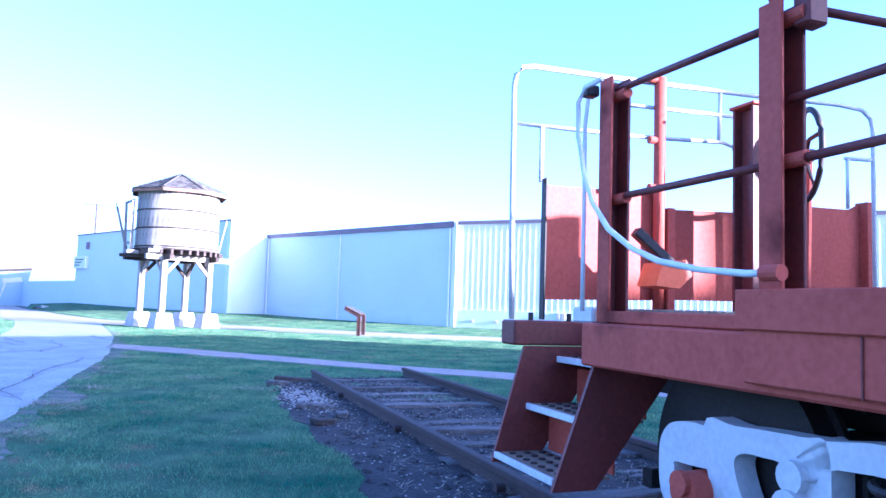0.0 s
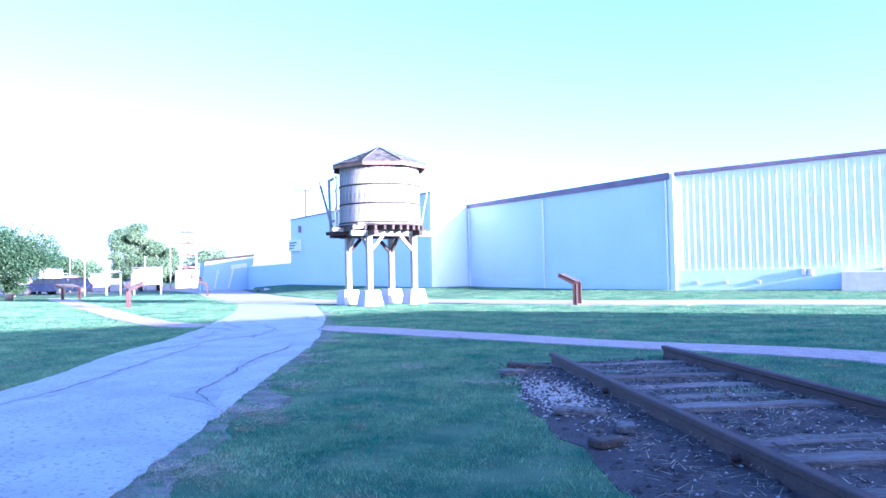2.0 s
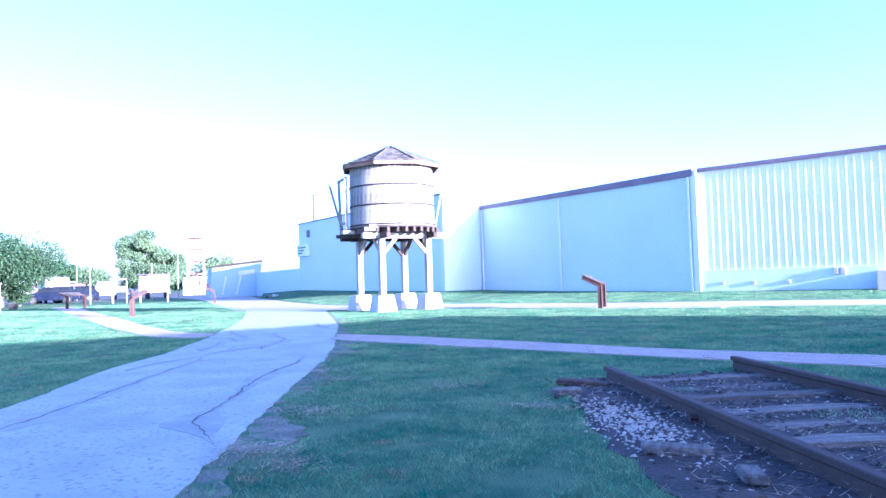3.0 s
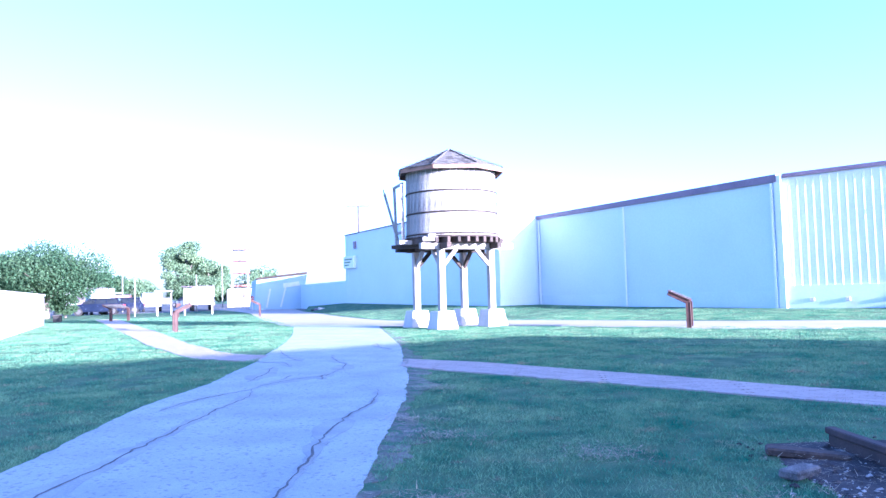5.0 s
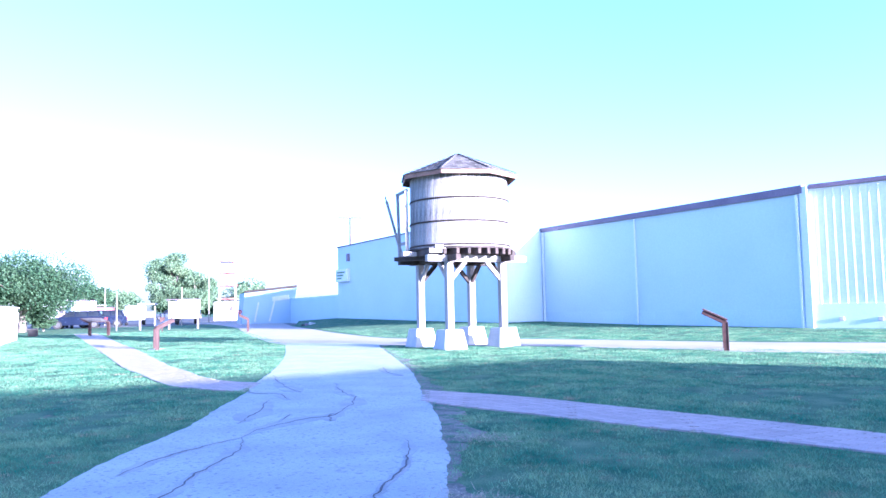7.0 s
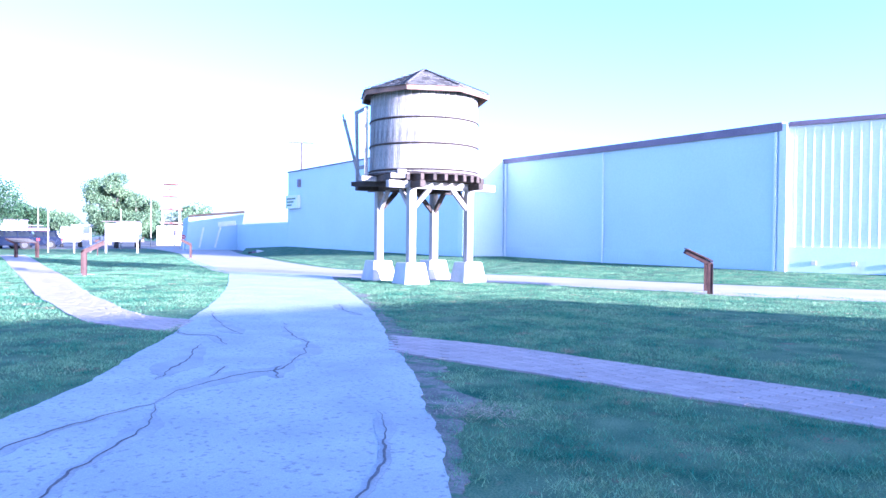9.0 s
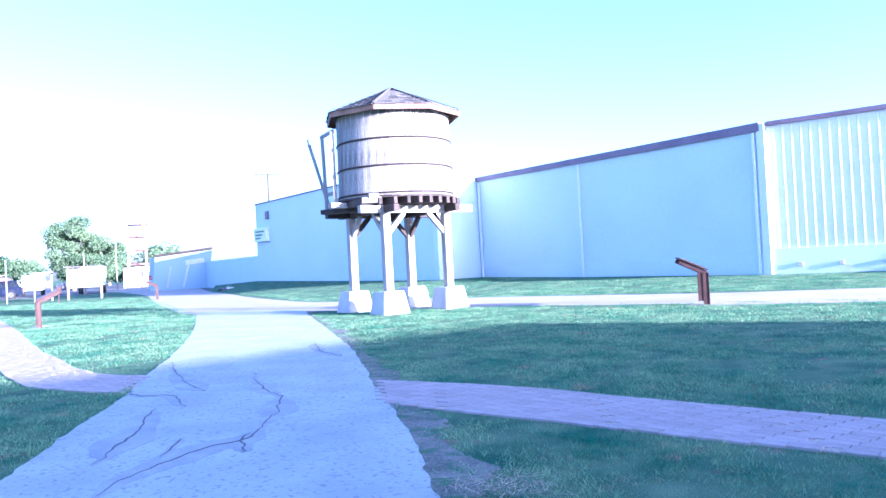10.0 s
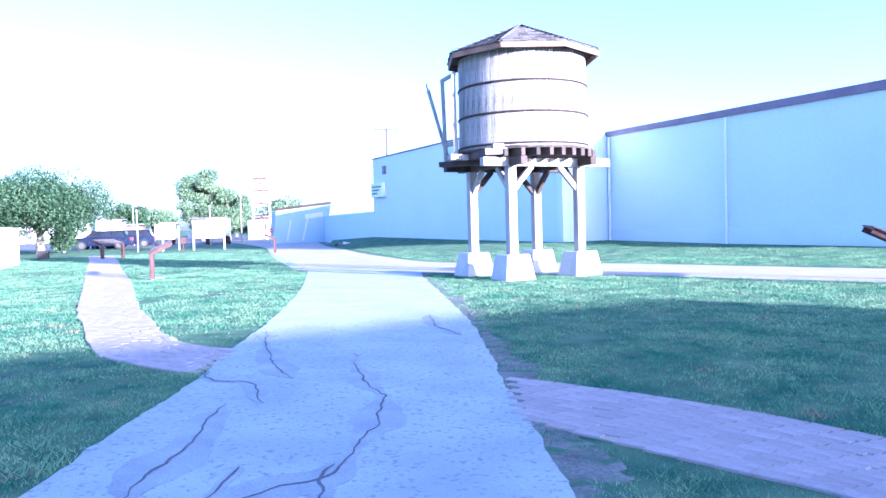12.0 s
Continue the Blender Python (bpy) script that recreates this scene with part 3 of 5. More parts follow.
def line_distance(x, y, pts):
    """Distance from a line of the plan, and the height that the line has at the nearest place."""
    d, h = np.full(len(x), 1e9), np.zeros(len(x))
    for a, b in zip(pts, pts[1:]):
        ex, ey = b[0] - a[0], b[1] - a[1]
        t = np.clip(((x - a[0]) * ex + (y - a[1]) * ey) / (ex * ex + ey * ey), 0, 1)
        q = np.hypot(x - a[0] - t * ex, y - a[1] - t * ey)
        near = q < d
        d = np.where(near, q, d)
        if len(a) > 2:
            h = np.where(near, a[2] + t * (b[2] - a[2]), h)
    return d, h


def bank_z(x, y):
    """Height of the slope before the walls; nought elsewhere."""
    x, y = np.asarray(x, float), np.asarray(y, float)
    foot, _ = line_distance(x, y, BANK_FOOT)
    top, h = line_distance(x, y, BANK_TOP)
    hit = np.array([inside(u, v, BANK_POLY) for u, v in zip(x, y)]) if len(x) < 2000 else in_poly(x, y, BANK_POLY)
    return np.where(hit, h * foot / (foot + top + 1e-6), 0.0)


BANK_POLY = BANK_FOOT + [q[:2] for q in BANK_TOP[::-1]]
bm = bmesh.new()
rows_ = []
for (fx, fy), (tx, ty, tz) in zip(BANK_FOOT, BANK_TOP):
    rows_.append([bm.verts.new((fx + (tx - fx) * k / 8, fy + (ty - fy) * k / 8, -0.01 + (tz + 0.01) * k / 8)) for k in range(9)])
for ra, rb in zip(rows_, rows_[1:]):
    for k in range(8):
        bm.faces.new((ra[k], ra[k + 1], rb[k + 1], rb[k]))
tagged(part("grass_bank", bm, GRASS), "low grass slope rising to the warehouse walls", "ground", kind="structure")

# junk heap and pipe at the wing's far end
junk = thing("scrap_pile", Matrix.Translation((-33.6, 50.2, 0)), "low pile of dark scrap beside the pale wall", "scrap")
for k in range(7):
    q = Matrix.Translation((-33.6 + 0.35 * k - 1.2, 50.0 - 0.05 * k, 0.05 + 0.06 * (k % 3))) @ pose(0, 0, 0.0, 5 * k, 9, 31 * k)
    part("scrap", box(q, (-0.35, 0.35), (-0.12, 0.12), (-0.06, 0.1), 0.02), (BLACK, TRIM, CONC)[k % 3], junk)

# unseen walls added on the sunny side, shaped to shade the lawn
shade = bmesh.new()

def run(cols):
    """A wall 0.4 m thick at x = 18 with a top and a bottom that vary along it: rows of y, bottom, top."""
    cv = [[shade.verts.new((x, y, z)) for x, z in ((18, lo), (18, hi), (18.4, hi), (18.4, lo))] for y, lo, hi in cols]
    for a, b in zip(cv, cv[1:]):
        for k in range(4):
            shade.faces.new((a[k], a[(k + 1) % 4], b[(k + 1) % 4], b[k]))
    shade.faces.new(cv[0])
    shade.faces.new(cv[-1][::-1])


run([(16.69, 0, 5.11), (13.34, 0, 5.49), (11.29, 0, 5.66), (8.23, 0, 6.04), (5.6, 0, 6.36), (1.95, 0, 6.4)])
# lower stretch, cut so that sun reaches the flatcar's end panels
run([(1.95, 0, 4.36), (0.92, 0, 4.58)])
run([(0.92, 0, 6.3), (-70, 0, 6.5)])
tagged(part("shade_wall_east", shade, WALL), "plain unseen wall added to shade the lawn", "wall", kind="structure")
tagged(part("shade_wall_north", prism([(18.41, 16.69), (60, 10.2), (60, 9.8), (18.41, 16.29)], 0, 5.11), WALL), "plain unseen wall added to shade the lawn", "wall", kind="structure")

# ---------------------------------------------------------------- water tower
TOW = pose(-13.82, 28.83, 0, 0, 0, -36)
tower = thing("water_tower", TOW, "weathered wooden water tank on four posts with shingled roof", "water tower")


def tw(x, y, z):
    return TOW @ Vector((x, y, z))


HS = 0.91
for sx in (-1, 1):
    for sy in (-1, 1):
        bm = bmesh.new()
        lo = [bm.verts.new(tw(sx * HS + a * 0.38, sy * HS + b * 0.38, -0.05)) for a, b in ((-1, -1), (1, -1), (1, 1), (-1, 1))]
        hi = [bm.verts.new(tw(sx * HS + a * 0.28, sy * HS + b * 0.28, 0.555)) for a, b in ((-1, -1), (1, -1), (1, 1), (-1, 1))]
        bm.faces.new(hi)
        bm.faces.new(lo[::-1])
        for k in range(4):
            bm.faces.new((lo[k], lo[(k + 1) % 4], hi[(k + 1) % 4], hi[k]))
        bmesh.ops.bevel(bm, geom=bm.edges[:], offset=0.015, segments=2, affect="EDGES")
        part("pier", bm, CONC, tower, "pale concrete pier")
        part("post", box(TOW, (sx * HS - 0.10, sx * HS + 0.10), (sy * HS - 0.10, sy * HS + 0.10), (0.54, 2.50), 0.012), POSTW, tower)
        # knee braces along both beams; far ones coloured dark to stand for shade
        part("knee_brace", beam(tw(sx * (HS - 0.03), sy * HS, 1.95), tw(sx * (HS - 0.55), sy * HS, 2.51), 0.10, 0.12), POSTW if sy < 0 else DARK_SHADE_W, tower)
        part("knee_brace", beam(tw(sx * HS, sy * (HS - 0.03), 1.95), tw(sx * HS, sy * (HS - 0.55), 2.51), 0.10, 0.12), DARK_SHADE_W if sx < 0 else POSTW, tower)
# the far main beam has the shade under the tank in its colour
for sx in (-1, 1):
    part("main_beam", box(TOW, (sx * HS - 0.09, sx * HS + 0.09), (-1.62, 1.75), (2.50, 2.69), 0.01), POSTW if sx > 0 else DARK_SHADE_W, tower)
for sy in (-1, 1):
    part("cross_beam", box(TOW, (-1.50, 1.50), (sy * HS - 0.08, sy * HS + 0.08), (2.51, 2.68), 0.01), DARK_SHADE_W, tower)
for k in range(11):
    y = -1.45 + 0.29 * k
    h = math.sqrt(max(0.05, 1.66**2 - y * y))
    part("joist", box(TOW, (-h, h), (y - 0.05, y + 0.05), (2.695, 2.86), 0.008), DARK_SHADE_W, tower)
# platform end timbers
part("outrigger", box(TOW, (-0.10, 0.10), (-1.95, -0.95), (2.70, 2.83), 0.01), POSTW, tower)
part("platform", prism([(1.60 * math.cos(2 * math.pi * k / 40), 1.60 * math.sin(2 * math.pi * k / 40)) for k in range(40)], 2.865, 2.91, None, TOW), DARK_SHADE_W, tower)

TR0, TR1 = 1.50, 1.47
NST = 46
st = bmesh.new()
wst = 2 * math.pi * 1.5 / NST / 2 - 0.004
v = [st.verts.new(p) for p in ((-0.04, -wst, 0), (0, -wst, 0), (0.006, 0, 0), (0, wst, 0), (-0.04, wst, 0), (-0.05, -wst, 2.11), (-0.02, -wst, 2.11), (-0.014, 0, 2.11), (-0.02, wst, 2.11), (-0.05, wst, 2.11))]
for f in ((0, 1, 6, 5), (1, 2, 7, 6), (2, 3, 8, 7), (3, 4, 9, 8), (5, 6, 7, 8, 9), (4, 3, 2, 1, 0), (0, 5, 9, 4)):
    st.faces.new([v[i] for i in f])
st = mesh_of("stave", st, STAVE)
tank = part("tank", prism([(1.44 * math.cos(2 * math.pi * k / 46), 1.44 * math.sin(2 * math.pi * k / 46)) for k in range(46)], 2.915, 5.03, None, TOW), DARK_SHADE_W, tower, "silver-grey weathered staves in iron bands")
for k in range(NST):
    a = 2 * math.pi * k / NST
    shared("stave", st, tank, TOW @ Matrix.Rotation(a, 4, "Z") @ Matrix.Translation((TR0, 0, 2.925 + 0.01 * math.sin(k * 7.1))))
for z, r in ((2.99, 1.51), (3.67, 1.505), (4.345, 1.498)):
    part("band", tube([tw(r * math.cos(2 * math.pi * k / 48), r * math.sin(2 * math.pi * k / 48), z) for k in range(48)], 0.027, 6, None, True), BAND, tank)

# octagonal roof: boards, fascia, rows of shingles
RE, ZE, ZA = 1.79, 5.12, 5.86
oct_ = [radians(-45 + 45 * k) for k in range(8)]
bm = bmesh.new()
ap = bm.verts.new(tw(0, 0, ZA - 0.02))
rim = [bm.verts.new(tw(RE * math.cos(a), RE * math.sin(a), ZE)) for a in oct_]
for k in range(8):
    bm.faces.new((rim[k], rim[(k + 1) % 8], ap))
bm.faces.new(rim[::-1])
roof = part("tank_roof", bm, DARK_SHADE_W, tower, "octagonal roof of grey wooden shingles")
for k in range(8):
    a, b = oct_[k], oct_[(k + 1) % 8]
    pa, pb = tw((RE + 0.012) * math.cos(a), (RE + 0.012) * math.sin(a), ZE - 0.062), tw((RE + 0.012) * math.cos(b), (RE + 0.012) * math.sin(b), ZE - 0.062)
    part("fascia", beam(pa, pb, 0.03, 0.145, 0.004), FASCIA, roof)
sh = bmesh.new()
v = [sh.verts.new(p) for p in ((-0.085, 0, 0), (0.085, 0, 0), (0.085, 0.20, -0.004), (-0.085, 0.20, -0.004), (-0.085, 0, 0.022), (0.085, 0, 0.022), (0.085, 0.20, 0.004), (-0.085, 0.20, 0.004))]
for f in ((3, 2, 1, 0), (4, 5, 6, 7), (0, 1, 5, 4), (1, 2, 6, 5), (2, 3, 7, 6), (3, 0, 4, 7)):
    sh.faces.new([v[i] for i in f])
sh = mesh_of("shingle", sh, SHINGLE)
rng = random.Random(8)
apothem = RE * math.cos(math.pi / 8)
slope = math.atan2(ZA - ZE, apothem)
length = math.hypot(apothem, ZA - ZE)
for k in range(8):
    am = (oct_[k] + radians(22.5))
    fm = TOW @ Matrix.Rotation(am - math.pi / 2, 4, "Z") @ Matrix.Translation((0, apothem, ZE)) @ Matrix.Rotation(math.pi, 4, "Z") @ Matrix.Rotation(slope, 4, "X")
    rows_n = 9
    for r in range(rows_n):
        y = -0.05 + r * 0.19
        half = (length - max(y, 0) - 0.04) * math.tan(math.pi / 8) * apothem / length
        n = max(1, int(2 * half / 0.19))
        for i in range(n):
            x = (i + 0.5) / n * 2 * half - half
            shared("shingle", sh, roof, fm @ Matrix.Translation((x, y + rng.uniform(-0.012, 0.012), 0.012)) @ Matrix.Rotation(rng.uniform(-0.04, 0.04), 4, "Z") @ Matrix.Diagonal((2 * half / n / 0.178, 1, 1, 1)))
for a in oct_:
    part("hip", beam(tw((RE + 0.02) * math.cos(a), (RE + 0.02) * math.sin(a), ZE + 0.045), tw(0.03 * math.cos(a), 0.03 * math.sin(a), ZA + 0.035), 0.06, 0.02, 0.004), SHINGLE, roof)

# spout gear on the side: an upright frame and slanting booms
RT, TO = Vector((math.cos(radians(21.8)), math.sin(radians(21.8)), 0)), Vector((math.cos(radians(-68.2)), math.sin(radians(-68.2)), 0))
TC = Vector((-13.82, 28.83, 0))


def side(x, t, z):
    return TC + RT * x + TO * t + Vector((0, 0, z))


spout = part("spout_frame", beam(side(-1.80, 0.35, 2.72), side(-1.84, 0.35, 4.64), 0.09, 0.09), GREYW, tower, "pale timber spout frame")
part("upright", beam(side(-1.53, 0.66, 2.72), side(-1.55, 0.66, 4.70), 0.10, 0.09), POSTW, spout)
part("crossbar", beam(side(-1.88, 0.30, 4.60), side(-1.50, 0.70, 4.70), 0.06, 0.09), GREYW, spout)
part("crossbar", beam(side(-1.84, 0.30, 3.10), side(-1.50, 0.70, 3.12), 0.06, 0.09), GREYW, spout)
part("shelf", beam(side(-1.92, 0.42, 2.65), side(-0.9, 0.75, 2.65), 0.22, 0.12), DARK_SHADE_W, tower)
part("shelf", beam(side(1.30, -0.4, 2.64), side(1.98, -0.3, 2.64), 0.16, 0.12), POSTW, tower)
boom = part("boom", beam(side(-1.76, 0.0, 2.72), side(-2.24, -0.1, 4.50), 0.09, 0.07), POSTW, tower)
part("hook", tube([side(-2.23, -0.1, 4.48), side(-2.27, -0.1, 4.58), side(-2.26, -0.1, 4.64)], 0.018, 6), BAND, boom)
part("boom", beam(side(1.50, -0.5, 2.86), side(1.77, -0.5, 4.22), 0.06, 0.05), POSTW, tower)
part("spout_box", box(Matrix.Translation(side(-0.55, 1.55, 2.79)) @ pose(0, 0, 0, 0, 0, 21.8), (-0.26, 0.22), (-0.06, 0.3), (-0.05, 0.09), 0.01), POSTW, tower)
part("spout_box", box(Matrix.Translation(side(-0.52, 1.58, 2.91)) @ pose(0, 0, 0, 0, 0, 30), (-0.12, 0.12), (-0.05, 0.2), (-0.05, 0.06), 0.01), POSTW, tower)
# upright batten on the staves
part("batten", box(TOW @ Matrix.Rotation(radians(-8), 4, "Z"), (1.485, 1.512), (-0.022, 0.022), (2.94, 5.0), 0.006), STAVE, tower)


# ---------------------------------------------------------------- reading signs
def reading_sign(x, y, arm, width, label, h=0.70, rise=0.25, run=0.52):
    """Two bent steel posts with a slanted panel between them. arm: the way in which the panel rises; width: from the first post to the second."""
    a = Vector((*arm, 0)).normalized()
    w = Vector((*width, 0))
    m = Matrix.Translation((x, y, 0))
    sg = thing("reading_sign", m, label, "sign", "reading signs along the walks")
    base = Vector((x, y, 0))
    for q in (base, base + w):
        post = part("post", beam(q + Vector((0, 0, -0.05)), q + Vector((0, 0, h)), 0.11, 0.10, 0.01, up=a), SIGNBR, sg)
        for o in (-0.055, 0.055):
            part("flange", beam(q + a * o + Vector((0, 0, 0.0)), q + a * o + Vector((0, 0, h - 0.01)), 0.14, 0.014, 0.002, up=a), SIGNBR, post)
        part("arm", beam(q - a * 0.03 + Vector((0, 0, h - 0.03)), q + a * run + Vector((0, 0, h + rise)), 0.07, 0.10, 0.008), SIGNBR, sg)
    u = (a * run + Vector((0, 0, rise))).normalized()
    nrm = u.cross(w.normalized())
    if nrm.z < 0:
        nrm = -nrm
    c0 = base + Vector((0, 0, h)) + nrm * 0.05 - w.normalized() * 0.06
    wl = w.length + 0.12
    wd = w.normalized()
    fm = Matrix(((wd.x, u.x, nrm.x, c0.x), (wd.y, u.y, nrm.y, c0.y), (wd.z, u.z, nrm.z, c0.z), (0, 0, 0, 1)))
    ul = math.hypot(run, rise)
    part("frame", box(fm, (0, wl), (-0.03, ul + 0.03), (0.0, 0.03), 0.006), SIGNBR, sg)
    face = part("panel", box(fm, (0.05, wl - 0.05), (0.02, ul - 0.02), (0.031, 0.036)), PANEL, sg, "printed panel with text bars")
    for k in range(5):
        part("bar", box(fm, (0.12, 0.12 + (wl - 0.24) * (0.9 - 0.12 * (k % 3))), (0.08 + 0.08 * k, 0.10 + 0.08 * k), (0.0365, 0.0385)), BLACK, face)
    part("footing", prism([(x + 0.3 * math.cos(t) * (0.8 + 0.3 * math.sin(3 * t)) + w.x / 2, y + 0.3 * math.sin(t) + w.y / 2) for t in [2 * math.pi * k / 14 for k in range(14)]], -0.02, 0.012), CONC, sg)
    return sg


reading_sign(-6.22, 27.45, (-1, -0.05), (-0.12, 1.2), "brown steel reading sign beside the lane")
reading_sign(-23.4, 26.1, (0.65, 0.76), (-0.78, 0.66), "brown steel reading sign beside the brick walk")
reading_sign(-32.9, 41.8, (-0.76, -0.65), (-0.58, 0.68), "brown steel reading sign at the lane's edge")
reading_sign(-39.4, 36.6, (-0.95, -0.3), (0.55, 0.75), "dark reading sign at the end of the brick walk", 0.72, 0.2, 0.5)
tagged(part("brick_pad", prism([(-6.6, 27.35), (-2.8, 26.95), (-2.6, 27.5), (-6.4, 28.2)], -0.04, 0.014), SAND), "pale brick pad beside the reading sign", "paving", kind="structure")

# ---------------------------------------------------------------- flat work car on the track
flatcar = thing("flatcar", Matrix.Translation(trk(2.0, 3.9)) @ TM.to_3x3().to_4x4(), "oxide red railway work car with steps and handrails", "railcar")
SIDE, FARS = 2.66, 5.15


def tbox(s, c, z, bevel=0.006):
    """A box in track terms."""
    return box(TM, (s[0], s[1]), (-c[1], -c[0]), z, bevel)


def plate(s0, s1, poly, bm=None):
    """A plate across the track: a polygon in c and z, from s0 to s1."""
    bm = bm or bmesh.new()
    a = [bm.verts.new(trk(s0, c, z)) for c, z in poly]
    b = [bm.verts.new(trk(s1, c, z)) for c, z in poly]
    bm.faces.new(a)
    bm.faces.new(b[::-1])
    for k in range(len(poly)):
        bm.faces.new((a[k], a[(k + 1) % len(poly)], b[(k + 1) % len(poly)], b[k]))
    return bm


part("side_sill", tbox((-9, 4.62), (SIDE, SIDE + 0.12), (0.87, 1.052), 0.01), RED, flatcar)
part("side_sill", tbox((-9, 5.2), (FARS - 0.12, FARS), (0.87, 1.052), 0.01), RED, flatcar)
part("side_plate", tbox((-9, 3.62), (SIDE - 0.03, SIDE - 0.003), (0.90, 1.175), 0.006), RED, flatcar)
part("side_plate", tbox((-9, 3.64), (SIDE - 0.045, SIDE - 0.032), (1.06, 1.18), 0.004), RED, flatcar)
part("seam", tbox((3.20, 3.206), (SIDE - 0.036, SIDE - 0.031), (0.90, 1.058), 0.001), DARK_SHADE_RED, flatcar)
part("edge_lip", tbox((3.63, 4.50), (SIDE + 0.04, SIDE + 0.12), (1.054, 1.105), 0.006), RED, flatcar)
part("end_sill", tbox((5.20, 5.36), (2.62, FARS), (0.92, 1.045), 0.01), DARK_SHADE_RED, flatcar)
for k in range(40):
    s0 = 5.18 - 0.2 * k
    c0 = 2.80 if s0 < 4.45 else 3.14
    part("deck_plank", tbox((s0 - 0.192, s0), (c0, FARS - 0.13), (1.054, 1.10 - 0.004 * (k % 3)), 0.005), DECK, flatcar)
part("deck_plank", tbox((-9, -2.82), (2.80, FARS - 0.13), (1.054, 1.10)), DECK, flatcar)
for c in (3.35, 4.45):
    part("centre_sill", tbox((-9, 5.19), (c - 0.1, c + 0.1), (0.72, 1.05), 0.01), BLACK, flatcar)
for s0 in [5.0 - 0.45 * k for k in range(1, 24)]:
    part("crossbearer", tbox((s0 - 0.05, s0 + 0.05), (3.1, FARS - 0.125), (0.80, 0.868), 0.004), BLACK, flatcar)
for s0 in (5.28, 5.24):
    part("end_bolt", disc(Matrix.Translation(trk(s0, 2.75 + (5.28 - s0) * 5, 1.06)) @ pose(0, 0, 0, 0, -90, 0), 0.013, -0.02, 0.025, 8), BLACK, flatcar)

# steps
steps = part("step_side", plate(5.16, 5.18, [(2.50, 0.36), (2.74, 0.36), (3.12, 0.92), (2.66, 0.92)]), DARK_SHADE_RED, flatcar)
part("step_side", plate(4.55, 4.57, [(2.50, 0.36), (2.70, 0.36), (3.10, 0.868), (2.685, 0.868)]), DARK_SHADE_RED, flatcar)
for c, z in ((2.515, 0.395), (2.68, 0.625), (2.845, 0.855)):
    tr = part("step_tread", tbox((4.572, 5.158), (c + 0.014, c + 0.27), (z, z + 0.014), 0.003), DECK, flatcar, "pitted dark step tread")
    part("nosing", tbox((4.572, 5.158), (c - 0.008, c + 0.012), (z - 0.014, z + 0.016), 0.003), WHITE, tr)
    for i in range(7):
        for j in range(3):
            part("stud", disc(Matrix.Translation(trk(4.64 + 0.075 * i, c + 0.06 + 0.08 * j, z + 0.014)) @ pose(0, 0, 0, 0, -90, 0), 0.016, 0, 0.008, 8), RAIL, tr)
for c, z in ((2.80, 0.41), (2.955, 0.64)):
    part("step_riser", tbox((4.575, 5.155), (c, c + 0.012), (z, z + 0.17), 0.003), RED, flatcar)

# posts and side rails; post recesses and rails have shade put into their colour
CP = SIDE + 0.09
for s0, w, zt, zb in ((4.52, 0.09, 2.10, 1.055), (3.585, 0.095, 2.075, 1.18), (1.5, 0.1, 2.075, 1.18)):
    post = part("post", tbox((s0 - w / 2, s0 + w / 2), (CP - 0.05, CP - 0.036), (zb, zt), 0.003), RED, flatcar)
    part("web", tbox((s0 + w / 2 - 0.014, s0 + w / 2), (CP - 0.035, CP + 0.035), (zb, zt), 0.003), DARK_SHADE_RED, post)
    part("flange", tbox((s0 - w / 2, s0 + w / 2), (CP + 0.036, CP + 0.05), (zb, zt), 0.003), DARK_SHADE_RED, post)
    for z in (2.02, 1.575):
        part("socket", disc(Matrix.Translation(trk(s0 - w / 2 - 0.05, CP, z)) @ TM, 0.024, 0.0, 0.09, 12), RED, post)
part("side_rail", tube([trk(4.5, CP, 2.05), trk(3.55, CP, 2.015)], 0.0145), DARK_SHADE_RED, flatcar, smooth=True)
part("side_rail", tube([trk(4.5, CP, 1.585), trk(3.55, CP, 1.575)], 0.0145), DARK_SHADE_RED, flatcar, smooth=True)
part("side_rail", tube([trk(3.55, CP, 1.765), trk(1.5, CP, 1.77)], 0.0145), DARK_SHADE_RED, flatcar, smooth=True)
part("side_rail", tube([trk(3.55, CP, 1.575), trk(1.5, CP, 1.585)], 0.0145), DARK_SHADE_RED, flatcar, smooth=True)
part("cross_rail", tube([trk(3.52, CP + 0.02, 2.045), trk(3.45, FARS - 0.1, 2.06)], 0.0145), DARK_SHADE_RED, flatcar, smooth=True)
part("post", tbox((3.34, 3.46), (FARS - 0.16, FARS - 0.04), (1.06, 2.1), 0.008), RED, flatcar)
part("bracket", tbox((3.47, 3.535), (CP - 0.01, CP + 0.07), (1.98, 2.085), 0.008), DARK_SHADE_RED, flatcar)
part("cap_lever", tube([trk(3.6, CP - 0.03, 2.08), trk(3.54, CP, 2.11), trk(3.48, CP + 0.04, 2.10)], 0.016, 8), RED, flatcar, smooth=True)

# white hose slung along the side
hose = [(4.45, 2.64, 2.07), (4.55, 2.62, 2.06), (4.59, 2.61, 2.0), (4.57, 2.6, 1.85), (4.5, 2.59, 1.68), (4.42, 2.585, 1.54), (4.29, 2.58, 1.42), (4.13, 2.58, 1.335), (3.97, 2.58, 1.28), (3.77, 2.585, 1.245), (3.57, 2.6, 1.225), (3.47, 2.62, 1.225)]
part("hose", tube([trk(*p) for p in hose], 0.0115, 10), HOSE, flatcar, "white hose slung between posts", True)
part("hose", tube([trk(4.585, 2.655, 2.02), trk(4.60, 2.65, 1.9), trk(4.595, 2.65, 1.5), trk(4.595, 2.65, 1.10)], 0.010, 10), HOSE, flatcar, "white hose slung between posts", True)
